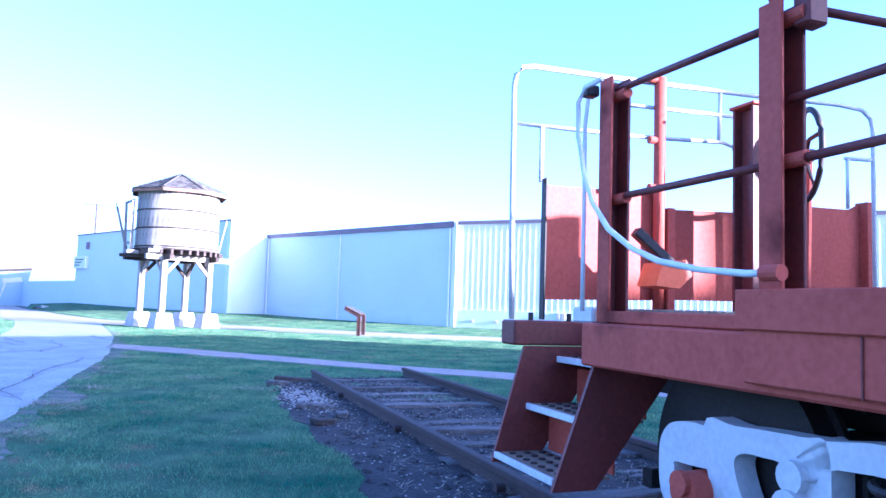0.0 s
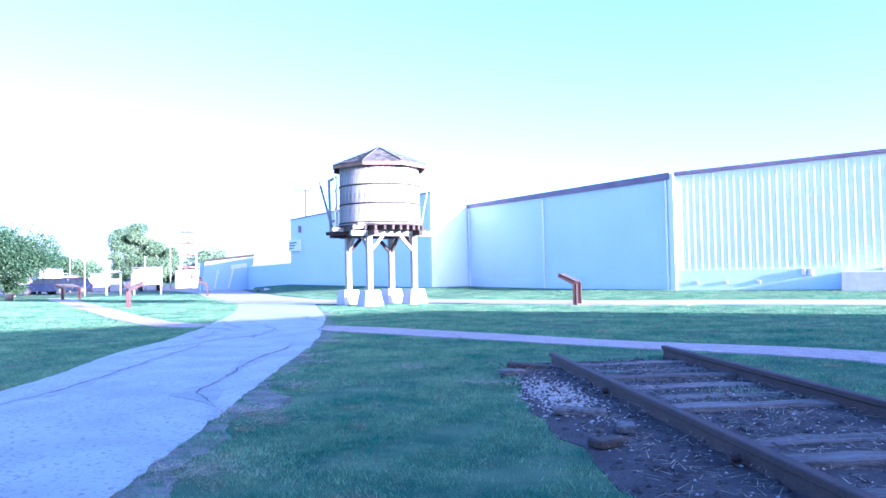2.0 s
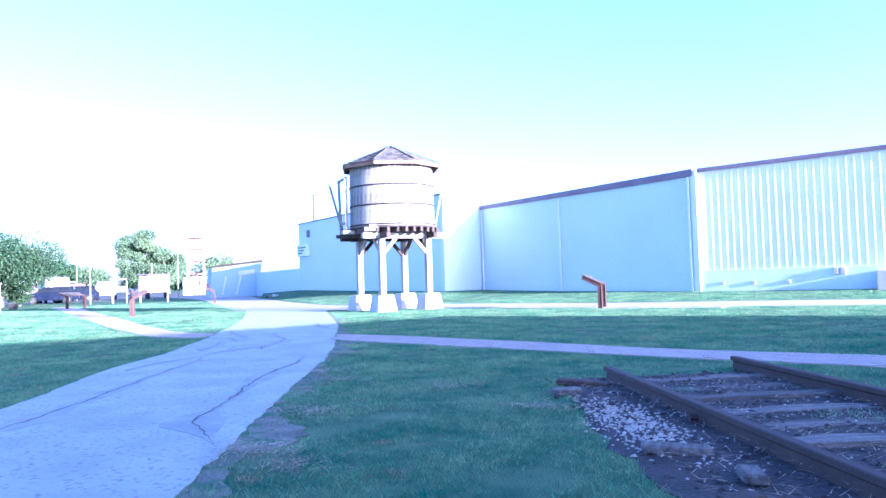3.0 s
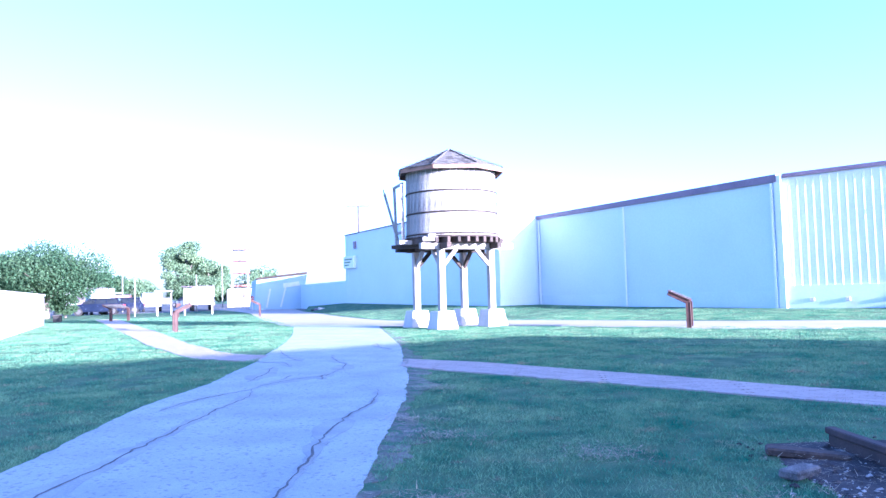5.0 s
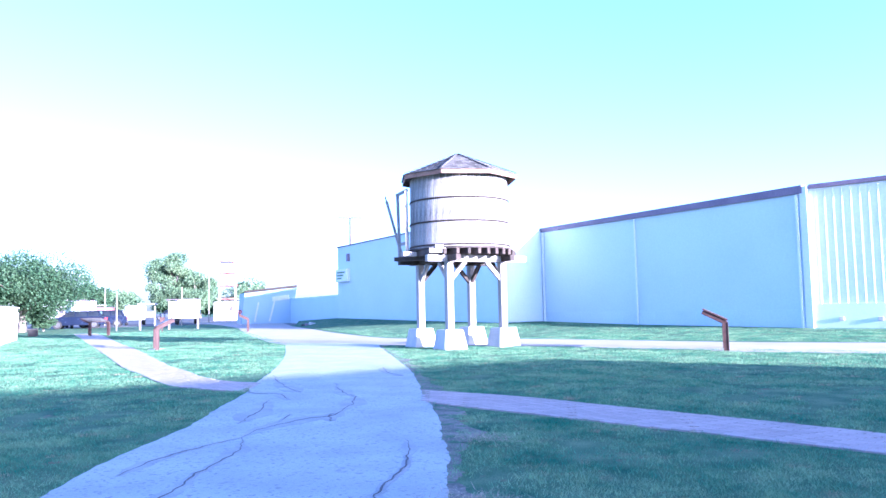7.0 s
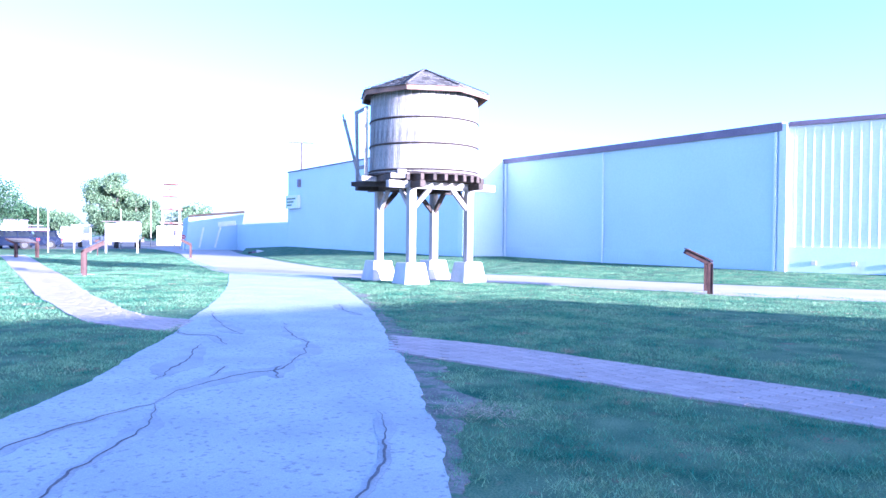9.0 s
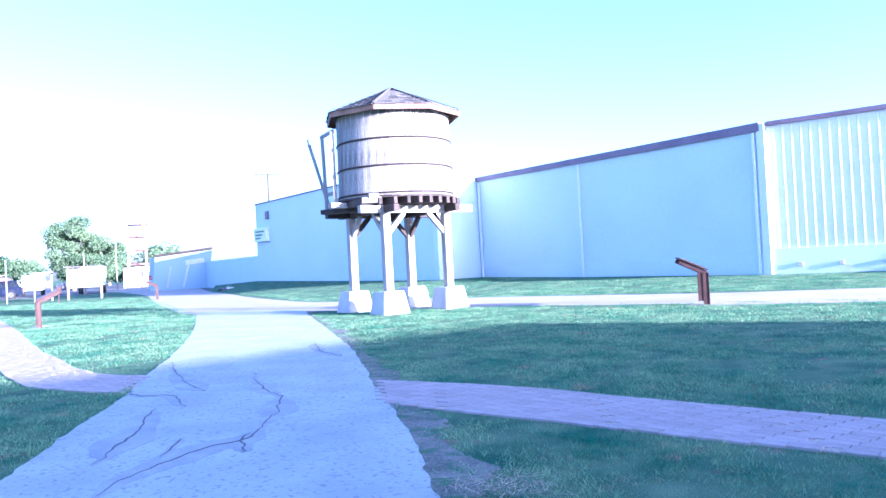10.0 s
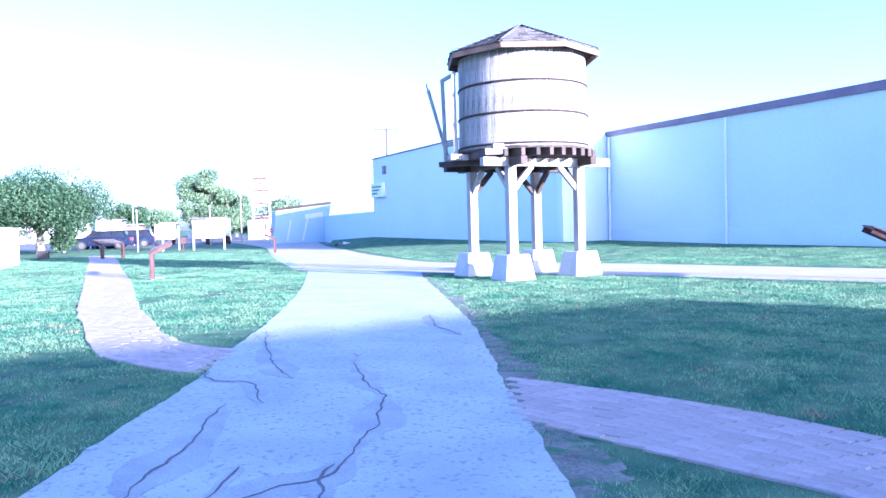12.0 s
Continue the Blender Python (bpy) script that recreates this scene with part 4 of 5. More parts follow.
part("hose_coupling", disc(Matrix.Translation(trk(3.46, 2.615, 1.225)) @ TM, 0.024, -0.01, 0.06, 12), RED, flatcar)
part("hose_clip", tbox((4.56, 4.62), (2.64, 2.70), (2.03, 2.08), 0.008), BLACK, flatcar)
part("junction_box", tbox((4.63, 4.80), (2.72, 2.84), (1.05, 1.12), 0.008), WHITE, flatcar)

# end panels, stanchions, brake gear
part("end_panel", plate(5.32, 5.335, [(2.84, 1.155), (3.56, 1.175), (3.56, 1.78), (2.84, 1.765)]), RED, flatcar)
part("end_panel", plate(5.30, 5.315, [(3.62, 1.18), (5.04, 1.20), (5.04, 1.83), (4.96, 1.79), (4.3, 1.78), (4.29, 1.715), (3.62, 1.69)]), RED, flatcar)
part("panel_edge", tbox((5.29, 5.34), (2.826, 2.838), (1.05, 1.80), 0.003), BLACK, flatcar)
part("panel_edge", tbox((5.24, 5.335), (3.565, 3.612), (1.05, 1.69), 0.004), RED, flatcar)
part("panel_edge", tbox((5.24, 5.335), (5.043, 5.08), (1.05, 1.84), 0.004), RED, flatcar)
col = part("column", tbox((4.96, 5.10), (3.93, 3.95), (1.10, 2.24), 0.003), DARK_SHADE_RED, flatcar)
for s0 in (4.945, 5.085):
    part("flange", tbox((s0, s0 + 0.018), (3.88, 4.0), (1.10, 2.24), 0.003), DARK_SHADE_RED, col)
part("cap", tbox((4.93, 5.12), (3.87, 4.01), (2.243, 2.26), 0.003), RED, col)
WHC = trk(4.95, 4.25, 2.0)
wm = Matrix.Translation(WHC) @ TM @ pose(0, 0, 0, 0, 0, 62)
wheel = part("brake_wheel", tube([wm @ Vector((0, 0.25 * math.cos(2 * math.pi * k / 36), 0.25 * math.sin(2 * math.pi * k / 36))) for k in range(36)], 0.017, 8, None, True), BLACK, flatcar, "black spoked brake wheel", True)
for k in range(5):
    a = 2 * math.pi * k / 5 + 0.3
    part("spoke", tube([wm @ Vector((0, 0, 0)), wm @ Vector((0.02, 0.13 * math.cos(a + 0.2), 0.13 * math.sin(a + 0.2))), wm @ Vector((0, 0.25 * math.cos(a), 0.25 * math.sin(a)))], 0.012, 6), BLACK, wheel)
part("hub", disc(wm, 0.035, -0.04, 0.05, 14), BLACK, wheel)
part("brake_drum", disc(Matrix.Translation(trk(5.04, 4.12, 1.98)) @ TM @ pose(0, 0, 0, 0, 0, 62), 0.16, -0.04, 0.05, 20, None, 0.13), RED, flatcar)
part("brake_shaft", tube([trk(5.0, 4.30, 1.10), trk(4.98, 4.30, 2.0)], 0.02), RED, flatcar)
part("stanchion", tube([trk(5.28, 3.53, 1.05), trk(5.28, 3.53, 2.43)], 0.033, 12), RED, flatcar, smooth=True)
for z in (2.42, 2.07, 1.80):
    part("knuckle", disc(Matrix.Translation(trk(5.28, 3.47, z)) @ TM @ pose(0, 0, 0, 0, 0, 90), 0.022, -0.075, 0.01, 10), RED, flatcar)
arc = [(2.66, 1.05), (2.645, 1.7), (2.64, 2.28), (2.65, 2.34), (2.69, 2.385), (2.76, 2.40), (3.2, 2.405), (4.2, 2.43), (4.9, 2.46), (5.1, 2.45), (5.17, 2.40), (5.19, 2.32), (5.19, 1.05)]
hand = part("end_handrail", tube([trk(5.32, c, z) for c, z in arc], 0.0145, 10), WHITE, flatcar, "white bent tube handrail", True)
for pts in ([(2.65, 2.08), (3.4, 2.09), (4.0, 2.12), (4.08, 2.10), (4.11, 2.00), (4.16, 1.95), (4.26, 1.95)], [(3.2, 2.26), (4.3, 2.29)], [(2.81, 2.08), (2.81, 1.78)], [(3.98, 2.42), (3.97, 2.11)], [(4.95, 2.12), (5.19, 2.13)], [(4.97, 2.12), (4.97, 1.8)], [(4.5, 2.44), (4.45, 2.28)]):
    part("rail", tube([trk(5.32, c, z) for c, z in pts], 0.0125, 8), WHITE, hand, "", True)
part("lever_guard", plate(4.95, 5.12, [(3.28, 1.24), (3.42, 1.23), (3.50, 1.30), (3.46, 1.38), (3.32, 1.36)]), ORANGE, flatcar, "bright orange lever guard")
part("lever_arm", beam(trk(5.03, 3.42, 1.36), trk(5.05, 3.22, 1.52), 0.06, 0.05), BLACK, flatcar)
part("lamp_bracket", tbox((5.24, 5.30), (3.24, 3.32), (1.92, 2.0), 0.01), BLACK, flatcar)
part("lamp_arm", tube([trk(5.28, 3.22, 1.76), trk(5.28, 3.21, 1.9), trk(5.27, 3.26, 1.97)], 0.02, 8), RED, flatcar, smooth=True)
part("deck_grating", tbox((4.5, 5.1), (3.2, 4.2), (1.101, 1.12), 0.004), DECK, flatcar)

# bogie under the near end


def ring_plate(c0, c1, outer, inner, bm=None):
    """A cast plate along the track with an opening: two outlines of as many points in s and z."""
    bm = bm or bmesh.new()
    outer, inner = rounded(outer), rounded(inner)
    loops = [[bm.verts.new(trk(s, c, z)) for s, z in line] for c in (c0, c1) for line in (outer, inner)]
    n = len(outer)
    for k in range(n):
        j = (k + 1) % n
        bm.faces.new((loops[0][k], loops[0][j], loops[1][j], loops[1][k]))
        bm.faces.new((loops[2][k], loops[3][k], loops[3][j], loops[2][j]))
        bm.faces.new((loops[0][k], loops[2][k], loops[2][j], loops[0][j]))
        bm.faces.new((loops[1][k], loops[1][j], loops[3][j], loops[3][k]))
    return bm


def rounded(pts, n=5):
    """A closed outline with its corners rounded off."""
    out = []
    for k in range(len(pts)):
        p0, p1, p2, p3 = (Vector(pts[(k + d) % len(pts)]) for d in (-1, 0, 1, 2))
        for i in range(n):
            t = i / n
            out.append(tuple(0.5 * (2 * p1 + (p2 - p0) * t + (2 * p0 - 5 * p1 + 4 * p2 - p3) * t * t + (3 * p1 - p0 - 3 * p2 + p3) * t ** 3)))
    return out


def bogie_side(c0, c1):
    f = part("bogie_frame", ring_plate(c0, c1, [(4.00, 0.712), (3.84, 0.733), (3.57, 0.745), (3.47, 0.735), (3.46, 0.52), (3.47, 0.345), (3.66, 0.285), (3.90, 0.345)], [(3.85, 0.60), (3.815, 0.648), (3.72, 0.654), (3.645, 0.650), (3.60, 0.60), (3.62, 0.44), (3.69, 0.40), (3.79, 0.47)]), WHITE, flatcar, "white cast bogie side frame")
    part("frame_end", ring_plate(c0 + 0.004, c1 - 0.004, [(4.262, 0.574), (4.228, 0.663), (4.148, 0.703), (3.99, 0.708), (3.90, 0.66), (3.89, 0.40), (4.02, 0.345), (4.23, 0.40)], [(4.17, 0.53), (4.165, 0.553), (4.08, 0.556), (3.97, 0.560), (3.955, 0.53), (3.955, 0.44), (4.04, 0.42), (4.16, 0.44)]), WHITE, f)
    part("frame_arm", ring_plate(c0, c1, [(3.50, 0.745), (2.33, 0.735), (1.95, 0.685), (1.85, 0.585), (1.88, 0.425), (2.33, 0.365), (3.00, 0.300), (3.50, 0.345)], [(3.44, 0.675), (2.60, 0.665), (2.31, 0.605), (2.28, 0.545), (2.31, 0.485), (2.60, 0.445), (3.10, 0.405), (3.43, 0.50)]), WHITE, f)
    part("spring_cap", disc(Matrix.Translation(trk(3.585, c0 - 0.012, 0.625)) @ TM @ pose(0, 0, 0, 0, 0, -90), 0.05, -0.02, 0.05, 16), WHITE, f)
    for k in range(4):
        part("spring", tube([trk(3.30 + 0.05 * math.cos(t) + 0.0, (c0 + c1) / 2 + 0.05 * math.sin(t), 0.46 + 0.05 * k + 0.05 * t / 6.283) for t in [6.283 * q / 12 for q in range(13)]], 0.014, 6), BLACK, f)
    part("bolster_end", disc(Matrix.Translation(trk(3.58, c0 - 0.03, 0.535)) @ TM @ pose(0, 0, 0, 0, 0, -90), 0.055, -0.02, 0.06, 14), WHITE, f)
    for s0 in (4.02, 2.33):
        j = part("journal_box", disc(Matrix.Translation(trk(s0, (c0 + c1) / 2, 0.48)) @ TM @ pose(0, 0, 0, 0, 0, 90), 0.075, -0.06, 0.12 if c0 < 3.5 else -0.12, 18, None, 0.07), RED, f)
        part("cover_plate", disc(Matrix.Translation(trk(s0, c0 - 0.085 if c0 < 3.5 else c1 + 0.085, 0.51)) @ TM @ pose(0, 0, 0, 0, 0, 90), 0.045, -0.012, 0.012, 12), RED, j)


bogie_side(2.80, 2.89)
bogie_side(4.53, 4.62)
for s0 in (4.0, 2.35):
    for c in (C_LEFT, C_RIGHT):
        m = Matrix.Translation(trk(s0, c, 0.135 + 0.42)) @ TM @ pose(0, 0, 0, 0, 0, 90)
        part("wheel", disc(m, 0.42, -0.045, 0.045, 48), WHEEL, flatcar)
        part("wheel_flange", disc(m, 0.445, 0.046 if c > 3.5 else -0.07, 0.07 if c > 3.5 else -0.046, 48), WHEEL, flatcar)
    part("axle", tube([trk(s0, 2.85, 0.555), trk(s0, 4.56, 0.555)], 0.07, 16), WHEEL, flatcar)
part("bolster", tbox((3.45, 3.79), (2.92, 4.5), (0.5, 0.72), 0.01), BLACK, flatcar)
for k in range(14):
    part("sill_bracket", tbox((3.1 - 0.16 * k, 3.17 - 0.16 * k), (FARS - 0.2, FARS - 0.125), (0.79, 0.868), 0.004), BLACK, flatcar)
part("brake_beam", beam(trk(4.48, 2.9, 0.42), trk(4.48, 4.5, 0.42), 0.06, 0.08), BLACK, flatcar)

# ---------------------------------------------------------------- trees
def tree(loc, height, radius, base, trunk_r, leaves, leaf, material, label, seed, lean=0.0, name="tree"):
    """A tapered trunk, forked limbs, and a crown of many small leaves in clumps with gaps between them."""
    rng = np.random.default_rng(seed)
    loc = Vector(loc)
    tr = thing(name, Matrix.Translation(loc), label, "tree")
    top = loc + Vector((lean, 0, base + (height - base) * 0.35))
    part("trunk", tube([loc + Vector((0, 0, -0.1)), loc + Vector((lean * 0.2, 0, base * 0.4)), loc + Vector((lean * 0.5, 0, base * 0.9)), top], [trunk_r * 1.25, trunk_r, trunk_r * 0.85, trunk_r * 0.5], 10), BARK, tr, smooth=True)
    centres = []
    mid = loc + Vector((lean, 0, (height + base) / 2))
    for k in range(46):
        d = rng.normal(size=3)
        d /= np.linalg.norm(d)
        r = rng.uniform(0.45, 1.0) ** 0.6
        c = mid + Vector((d[0] * radius * r, d[1] * radius * r, d[2] * (height - base) / 2 * r))
        centres.append((c, radius * rng.uniform(0.26, 0.42)))
    limb = bmesh.new()
    for c, _ in centres[:11]:
        q = loc + Vector((lean * 0.6, 0, base * rng.uniform(0.75, 1.25)))
        mm = q.lerp(c, 0.5) + Vector((0, 0, 0.08 * height))
        tube([q, mm, c], [trunk_r * 0.45, trunk_r * 0.28, trunk_r * 0.08], 6, limb)
    part("limbs", limb, BARK, tr)
    which = rng.integers(0, len(centres), leaves)
    cc = np.array([centres[i][0] for i in which])
    rr = np.array([centres[i][1] for i in which])
    d = rng.normal(size=(leaves, 3))
    d /= np.linalg.norm(d, axis=1)[:, None]
    p = cc + d * (rr * rng.uniform(0.25, 1.0, leaves) ** 0.5)[:, None] * np.array([1.15, 1.15, 0.85])
    u = rng.normal(size=(leaves, 3))
    u /= np.linalg.norm(u, axis=1)[:, None]
    w = np.cross(u, rng.normal(size=(leaves, 3)))
    w /= np.linalg.norm(w, axis=1)[:, None]
    sz = leaf * rng.uniform(0.6, 1.4, leaves)[:, None]
    vs = np.stack([p - u * sz, p + w * sz * 0.5, p + u * sz, p - w * sz * 0.5], 1).reshape(-1, 3)
    vs -= np.array(loc)
    me = bpy.data.meshes.new("crown")
    me.from_pydata(vs.tolist(), [], np.arange(4 * leaves).reshape(-1, 4).tolist())
    me.materials.append(material)
    crown = new("crown", me)
    crown.parent = tr
    return tr


tree((-53.5, 42.6, 0), 4.75, 4.4, 1.5, 0.26, 34000, 0.085, LEAF, "dark green spreading tree with pale trunk beyond the lawn", 2)
tree((-58.5, 40.5, 0), 4.9, 3.6, 1.4, 0.26, 20000, 0.10, LEAF, "dark green spreading tree behind the white wall", 5)
tree((-73.2, 75.4, 0), 8.4, 2.6, 2.0, 0.22, 24000, 0.11, LEAF2, "tall pale green tree in the far car park", 11)
tree((-70.4, 76.8, 0), 5.6, 2.4, 1.5, 0.18, 15000, 0.11, LEAF2, "low pale green tree in the far car park", 12)
tree((-54.0, 44.6, 0), 1.7, 0.8, 0.2, 0.08, 2500, 0.09, LEAF, "round clipped dark bush beside a tree", 21, name="bush")
rng = random.Random(31)
for k in range(15):
    a = radians(131 + 2.6 * k + rng.uniform(-0.8, 0.8))
    d = 150 + rng.uniform(-22, 25)
    h = rng.uniform(5.0, 8.0)
    tree((-7 + d * math.cos(a), 12 + d * math.sin(a), 0), h, h * 0.62, 0.6, 0.3, 6000, 0.24, LEAF if k % 3 else LEAF2, "far round green tree on the horizon", 40 + k)

# ---------------------------------------------------------------- beyond the lawn
wall_w = tagged(part("wall_west", prism([(-24.0, 19.6), (-39.2, 32.3), (-39.7, 31.7), (-24.5, 19.0)], -0.05, 1.52), CONC), "low sunlit white wall at the lawn's edge", "wall", kind="structure")
part("coping", prism([(-23.95, 19.65), (-39.25, 32.42), (-39.82, 31.68), (-24.5, 18.92)], 1.522, 1.60), CONC, wall_w)
bench = thing("bench", pose(-43.6, 36.3, 0, 0, 0, 142), "dark low bench beside the white wall", "bench")
bmx = pose(-43.6, 36.3, 0, 0, 0, 142)
part("seat", box(bmx, (-0.9, 0.9), (-0.25, 0.25), (0.36, 0.44), 0.01), BLACK, bench)
for x in (-0.7, 0.7):
    part("leg", box(bmx, (x - 0.08, x + 0.08), (-0.22, 0.22), (0, 0.358), 0.01), BLACK, bench)

# notice board
nb = pose(-43.3, 47.4, 0, 0, 0, 42)
kiosk = thing("notice_board", nb, "white notice board on two posts under a small roof", "notice board")
for x in (-0.95, 0.95):
    part("post", box(nb, (x - 0.06, x + 0.06), (-0.06, 0.06), (-0.05, 2.0), 0.01), POSTW, kiosk)
part("board", box(nb, (-0.885, 0.885), (-0.04, 0.04), (0.75, 1.92), 0.01), WHITE, kiosk)
for sy in (-1, 1):
    part("roof_board", beam(nb @ Vector((-1.15, sy * 0.22, 2.06)), nb @ Vector((1.15, sy * 0.22, 2.06)), 0.48, 0.04), TRIM, kiosk)

# slant-fronted low building and the long wall beside it
lb = thing("low_building", Matrix.Translation((-48.5, 60.3, 0)), "low pale blue building with a slanted front", "building")
P0, P1 = Vector((-48.9, 59.9, 0)), Vector((-44.9, 61.6, 0))
back_ = Vector((-0.7, 0.72, 0)) * 7
bm = bmesh.new()
pts = [P0, P1, P1 + back_, P0 + back_]
over = (P1 - P0).normalized() * 0.62
vs = [bm.verts.new(p) for p in pts] + [bm.verts.new(p + Vector((0, 0, z)) + o) for p, z, o in zip(pts, (2.75, 3.15, 3.15, 2.75), (over * 0.5, over, over, over * 0.5))]
for f in ((0, 1, 5, 4), (1, 2, 6, 5), (2, 3, 7, 6), (3, 0, 4, 7), (4, 5, 6, 7), (3, 2, 1, 0)):
    bm.faces.new([vs[i] for i in f])
part("wall", bm, BLUEW, lb)
part("roof_edge", beam(P0 + over * 0.5 + Vector((0, 0, 2.82)), P1 + over + Vector((0, 0, 3.24)), 0.3, 0.2), DARK_SHADE_W, lb)
nrm = Vector((0.39, -0.92, 0))
for k, (f0, f1) in enumerate(((0.28, 0.36), (0.58, 0.70))):
    part("light_strip", beam(P0.lerp(P1, f0) + nrm * 0.06 + Vector((0, 0, 0.2)), P0.lerp(P1, f1) + nrm * 0.06 + Vector((0, 0, 1.9 + 0.3 * k)), 0.06, 0.14), WHITE, lb)
part("light_strip", beam(P0.lerp(P1, 0.64) + nrm * 0.06 + Vector((0, 0, 2.15)), P0.lerp(P1, 0.98) + nrm * 0.06 + Vector((0, 0, 2.3)), 0.06, 0.4), WHITE, lb)
tagged(part("wall_far", prism([(-45.2, 61.9), (-33.2, 51.5), (-33.4, 51.9), (-45.2, 62.3)], -0.05, 2.15), WALL), "long low pale wall beside the warehouse", "wall", kind="structure")

# tall pale sign tower with faded orange tiers
tm = pose(-70.5, 82.5, 0, 0, 0, 40)
st_ = thing("sign_tower", tm, "tall pale steel tower with faded orange tiers", "tower")
for sx in (-1, 1):
    for sy in (-1, 1):
        part("leg", box(tm, (sx * 1.0 - 0.08, sx * 1.0 + 0.08), (sy - 0.08, sy + 0.08), (-0.05, 7.6), 0.01), WHITE, st_)
for z in (2.6, 4.3, 5.9, 7.4):
    part("tier", box(tm, (-1.25, 1.25), (-1.25, 1.25), (z, z + 0.2), 0.02), PINKST, st_)
for z in (4.6, 6.2):
    part("panel", box(tm, (-0.9, 0.9), (-1.12, -1.02), (z, z + 0.85), 0.02), WHITE, st_)
    part("bar", box(tm, (-0.95, 0.95), (-1.16, -1.125), (z + 0.5, z + 0.62), 0.01), PINKST, st_)
part("base_house", box(tm, (-1.6, 3.6), (-1.8, 2.5), (-0.05, 2.3), 0.03), WHITE, st_)
for k in range(3):
    part("window", box(tm, (-1.2 + 1.6 * k, -0.3 + 1.6 * k), (-1.86, -1.805), (1.2, 1.8), 0.01), TRIM, st_)
part("brace", beam(tm @ Vector((-1, -1.1, 5.95)), tm @ Vector((0.9, -1.1, 7.4)), 0.06, 0.12), PINKST, st_)


def pole(x, y, h, r, label, arm=False):
    p = thing("pole", Matrix.Translation((x, y, 0)), label, "pole", "poles round the car park")
    part("shaft", tube([(x, y, -0.05), (x, y, h * 0.5), (x, y, h)], [r, r * 0.9, r * 0.7], 8), DARK_SHADE_W if arm else POSTW, p, smooth=True)
    part("cap", disc(pose(x, y, h, 0, -90, 0), r * 0.9, -0.02, 0.06, 8), WHITE, p)
    if arm:
        part("arm", beam((x - 0.9, y - 0.9, h - 0.15), (x + 0.9, y + 0.9, h - 0.1), 0.12, 0.12), DARK_SHADE_W, p)


pole(-47.5, 75.6, 11.0, 0.13, "utility pole behind the warehouse roof", True)
for x, y, h in ((-46.5, 44.5, 2.6), (-52, 56, 3.2), (-62, 70, 6.0), (-66, 60, 5.4), (-74, 62, 5.6), (-44.6, 44.8, 1.5), (-58, 78, 5.0)):
    pole(x, y, h, 0.05, "slim pale post at the car park")


# parked cars
def car(x, y, rz, paint, length, height, label):
    m = pose(x, y, 0, 0, 0, rz)
    c = thing("car", m, label, "car", "parked cars")
    h = height
    prof = [(-0.5, 0.30), (-0.49, 0.55), (-0.42, 0.62), (-0.26, 0.66), (0.40, 0.68), (0.49, 0.62), (0.5, 0.32), (0.46, 0.2), (-0.46, 0.2)]
    bm = bmesh.new()
    a = [bm.verts.new(m @ Vector((p * length, -0.88, q * h))) for p, q in prof]
    b = [bm.verts.new(m @ Vector((p * length, 0.88, q * h))) for p, q in prof]
    bm.faces.new(a)
    bm.faces.new(b[::-1])
    for k in range(len(prof)):
        bm.faces.new((a[k], a[(k + 1) % len(prof)], b[(k + 1) % len(prof)], b[k]))
    bmesh.ops.bevel(bm, geom=bm.edges[:], offset=0.06, segments=2, affect="EDGES")
    part("body", bm, paint, c, smooth=False)
    for nm, material, grow, zz in (("cabin", GLASS, 0.0, 0.0), ("roof", paint, 0.0, 0.0)):
        bm = bmesh.new()
        if nm == "cabin":
            lo = [(-0.27, -0.82), (0.46, -0.82), (0.46, 0.82), (-0.27, 0.82)]
            hi = [(-0.13, -0.66), (0.40, -0.66), (0.40, 0.66), (-0.13, 0.66)]
            z0, z1 = 0.655, 0.96
        else:
            lo = hi = [(-0.14, -0.68), (0.41, -0.68), (0.41, 0.68), (-0.14, 0.68)]
            z0, z1 = 0.962, 1.0
        v0 = [bm.verts.new(m @ Vector((p * length, q, z0 * h))) for p, q in lo]
        v1 = [bm.verts.new(m @ Vector((p * length, q * 0.97, z1 * h))) for p, q in hi]
        bm.faces.new(v1)
        bm.faces.new(v0[::-1])
        for k in range(4):
            bm.faces.new((v0[k], v0[(k + 1) % 4], v1[(k + 1) % 4], v1[k]))
        part(nm, bm, material, c)
    for px in (-0.01, 0.20, 0.42):
        for sy in (-1, 1):
            part("pillar", beam(m @ Vector((px * length, sy * 0.825, 0.66 * h)), m @ Vector((px * 0.9 * length, sy * 0.665, 0.96 * h)), 0.05, 0.06), paint, c)
    for px in (-0.31, 0.31):
        for sy in (-1, 1):
            wmx = m @ pose(px * length, sy * 0.80, 0.33, 0, 0, 90 * sy)
            ty = part("wheel", disc(wmx, 0.33, -0.1, 0.1, 24), TYRE, c)
            part("rim", disc(wmx, 0.21, 0.101, 0.115, 16), CHROME, ty)
    for sy in (-1, 1):
        part("headlight", box(m, (-0.505 * length, -0.485 * length), (sy * 0.65 - 0.16, sy * 0.65 + 0.16), (0.48 * h, 0.55 * h), 0.01), CHROME, c)
        part("tail_light", box(m, (0.49 * length, 0.506 * length), (sy * 0.7 - 0.1, sy * 0.7 + 0.1), (0.45 * h, 0.6 * h), 0.01), STOPRED, c)
    return c


car(-57.9, 50.5, 44, CARBLUE, 4.3, 1.45, "dark blue sport utility car parked beyond the lawn")
car(-86, 88, 45, CARSILV, 4.5, 1.45, "silver car far off in the car park")


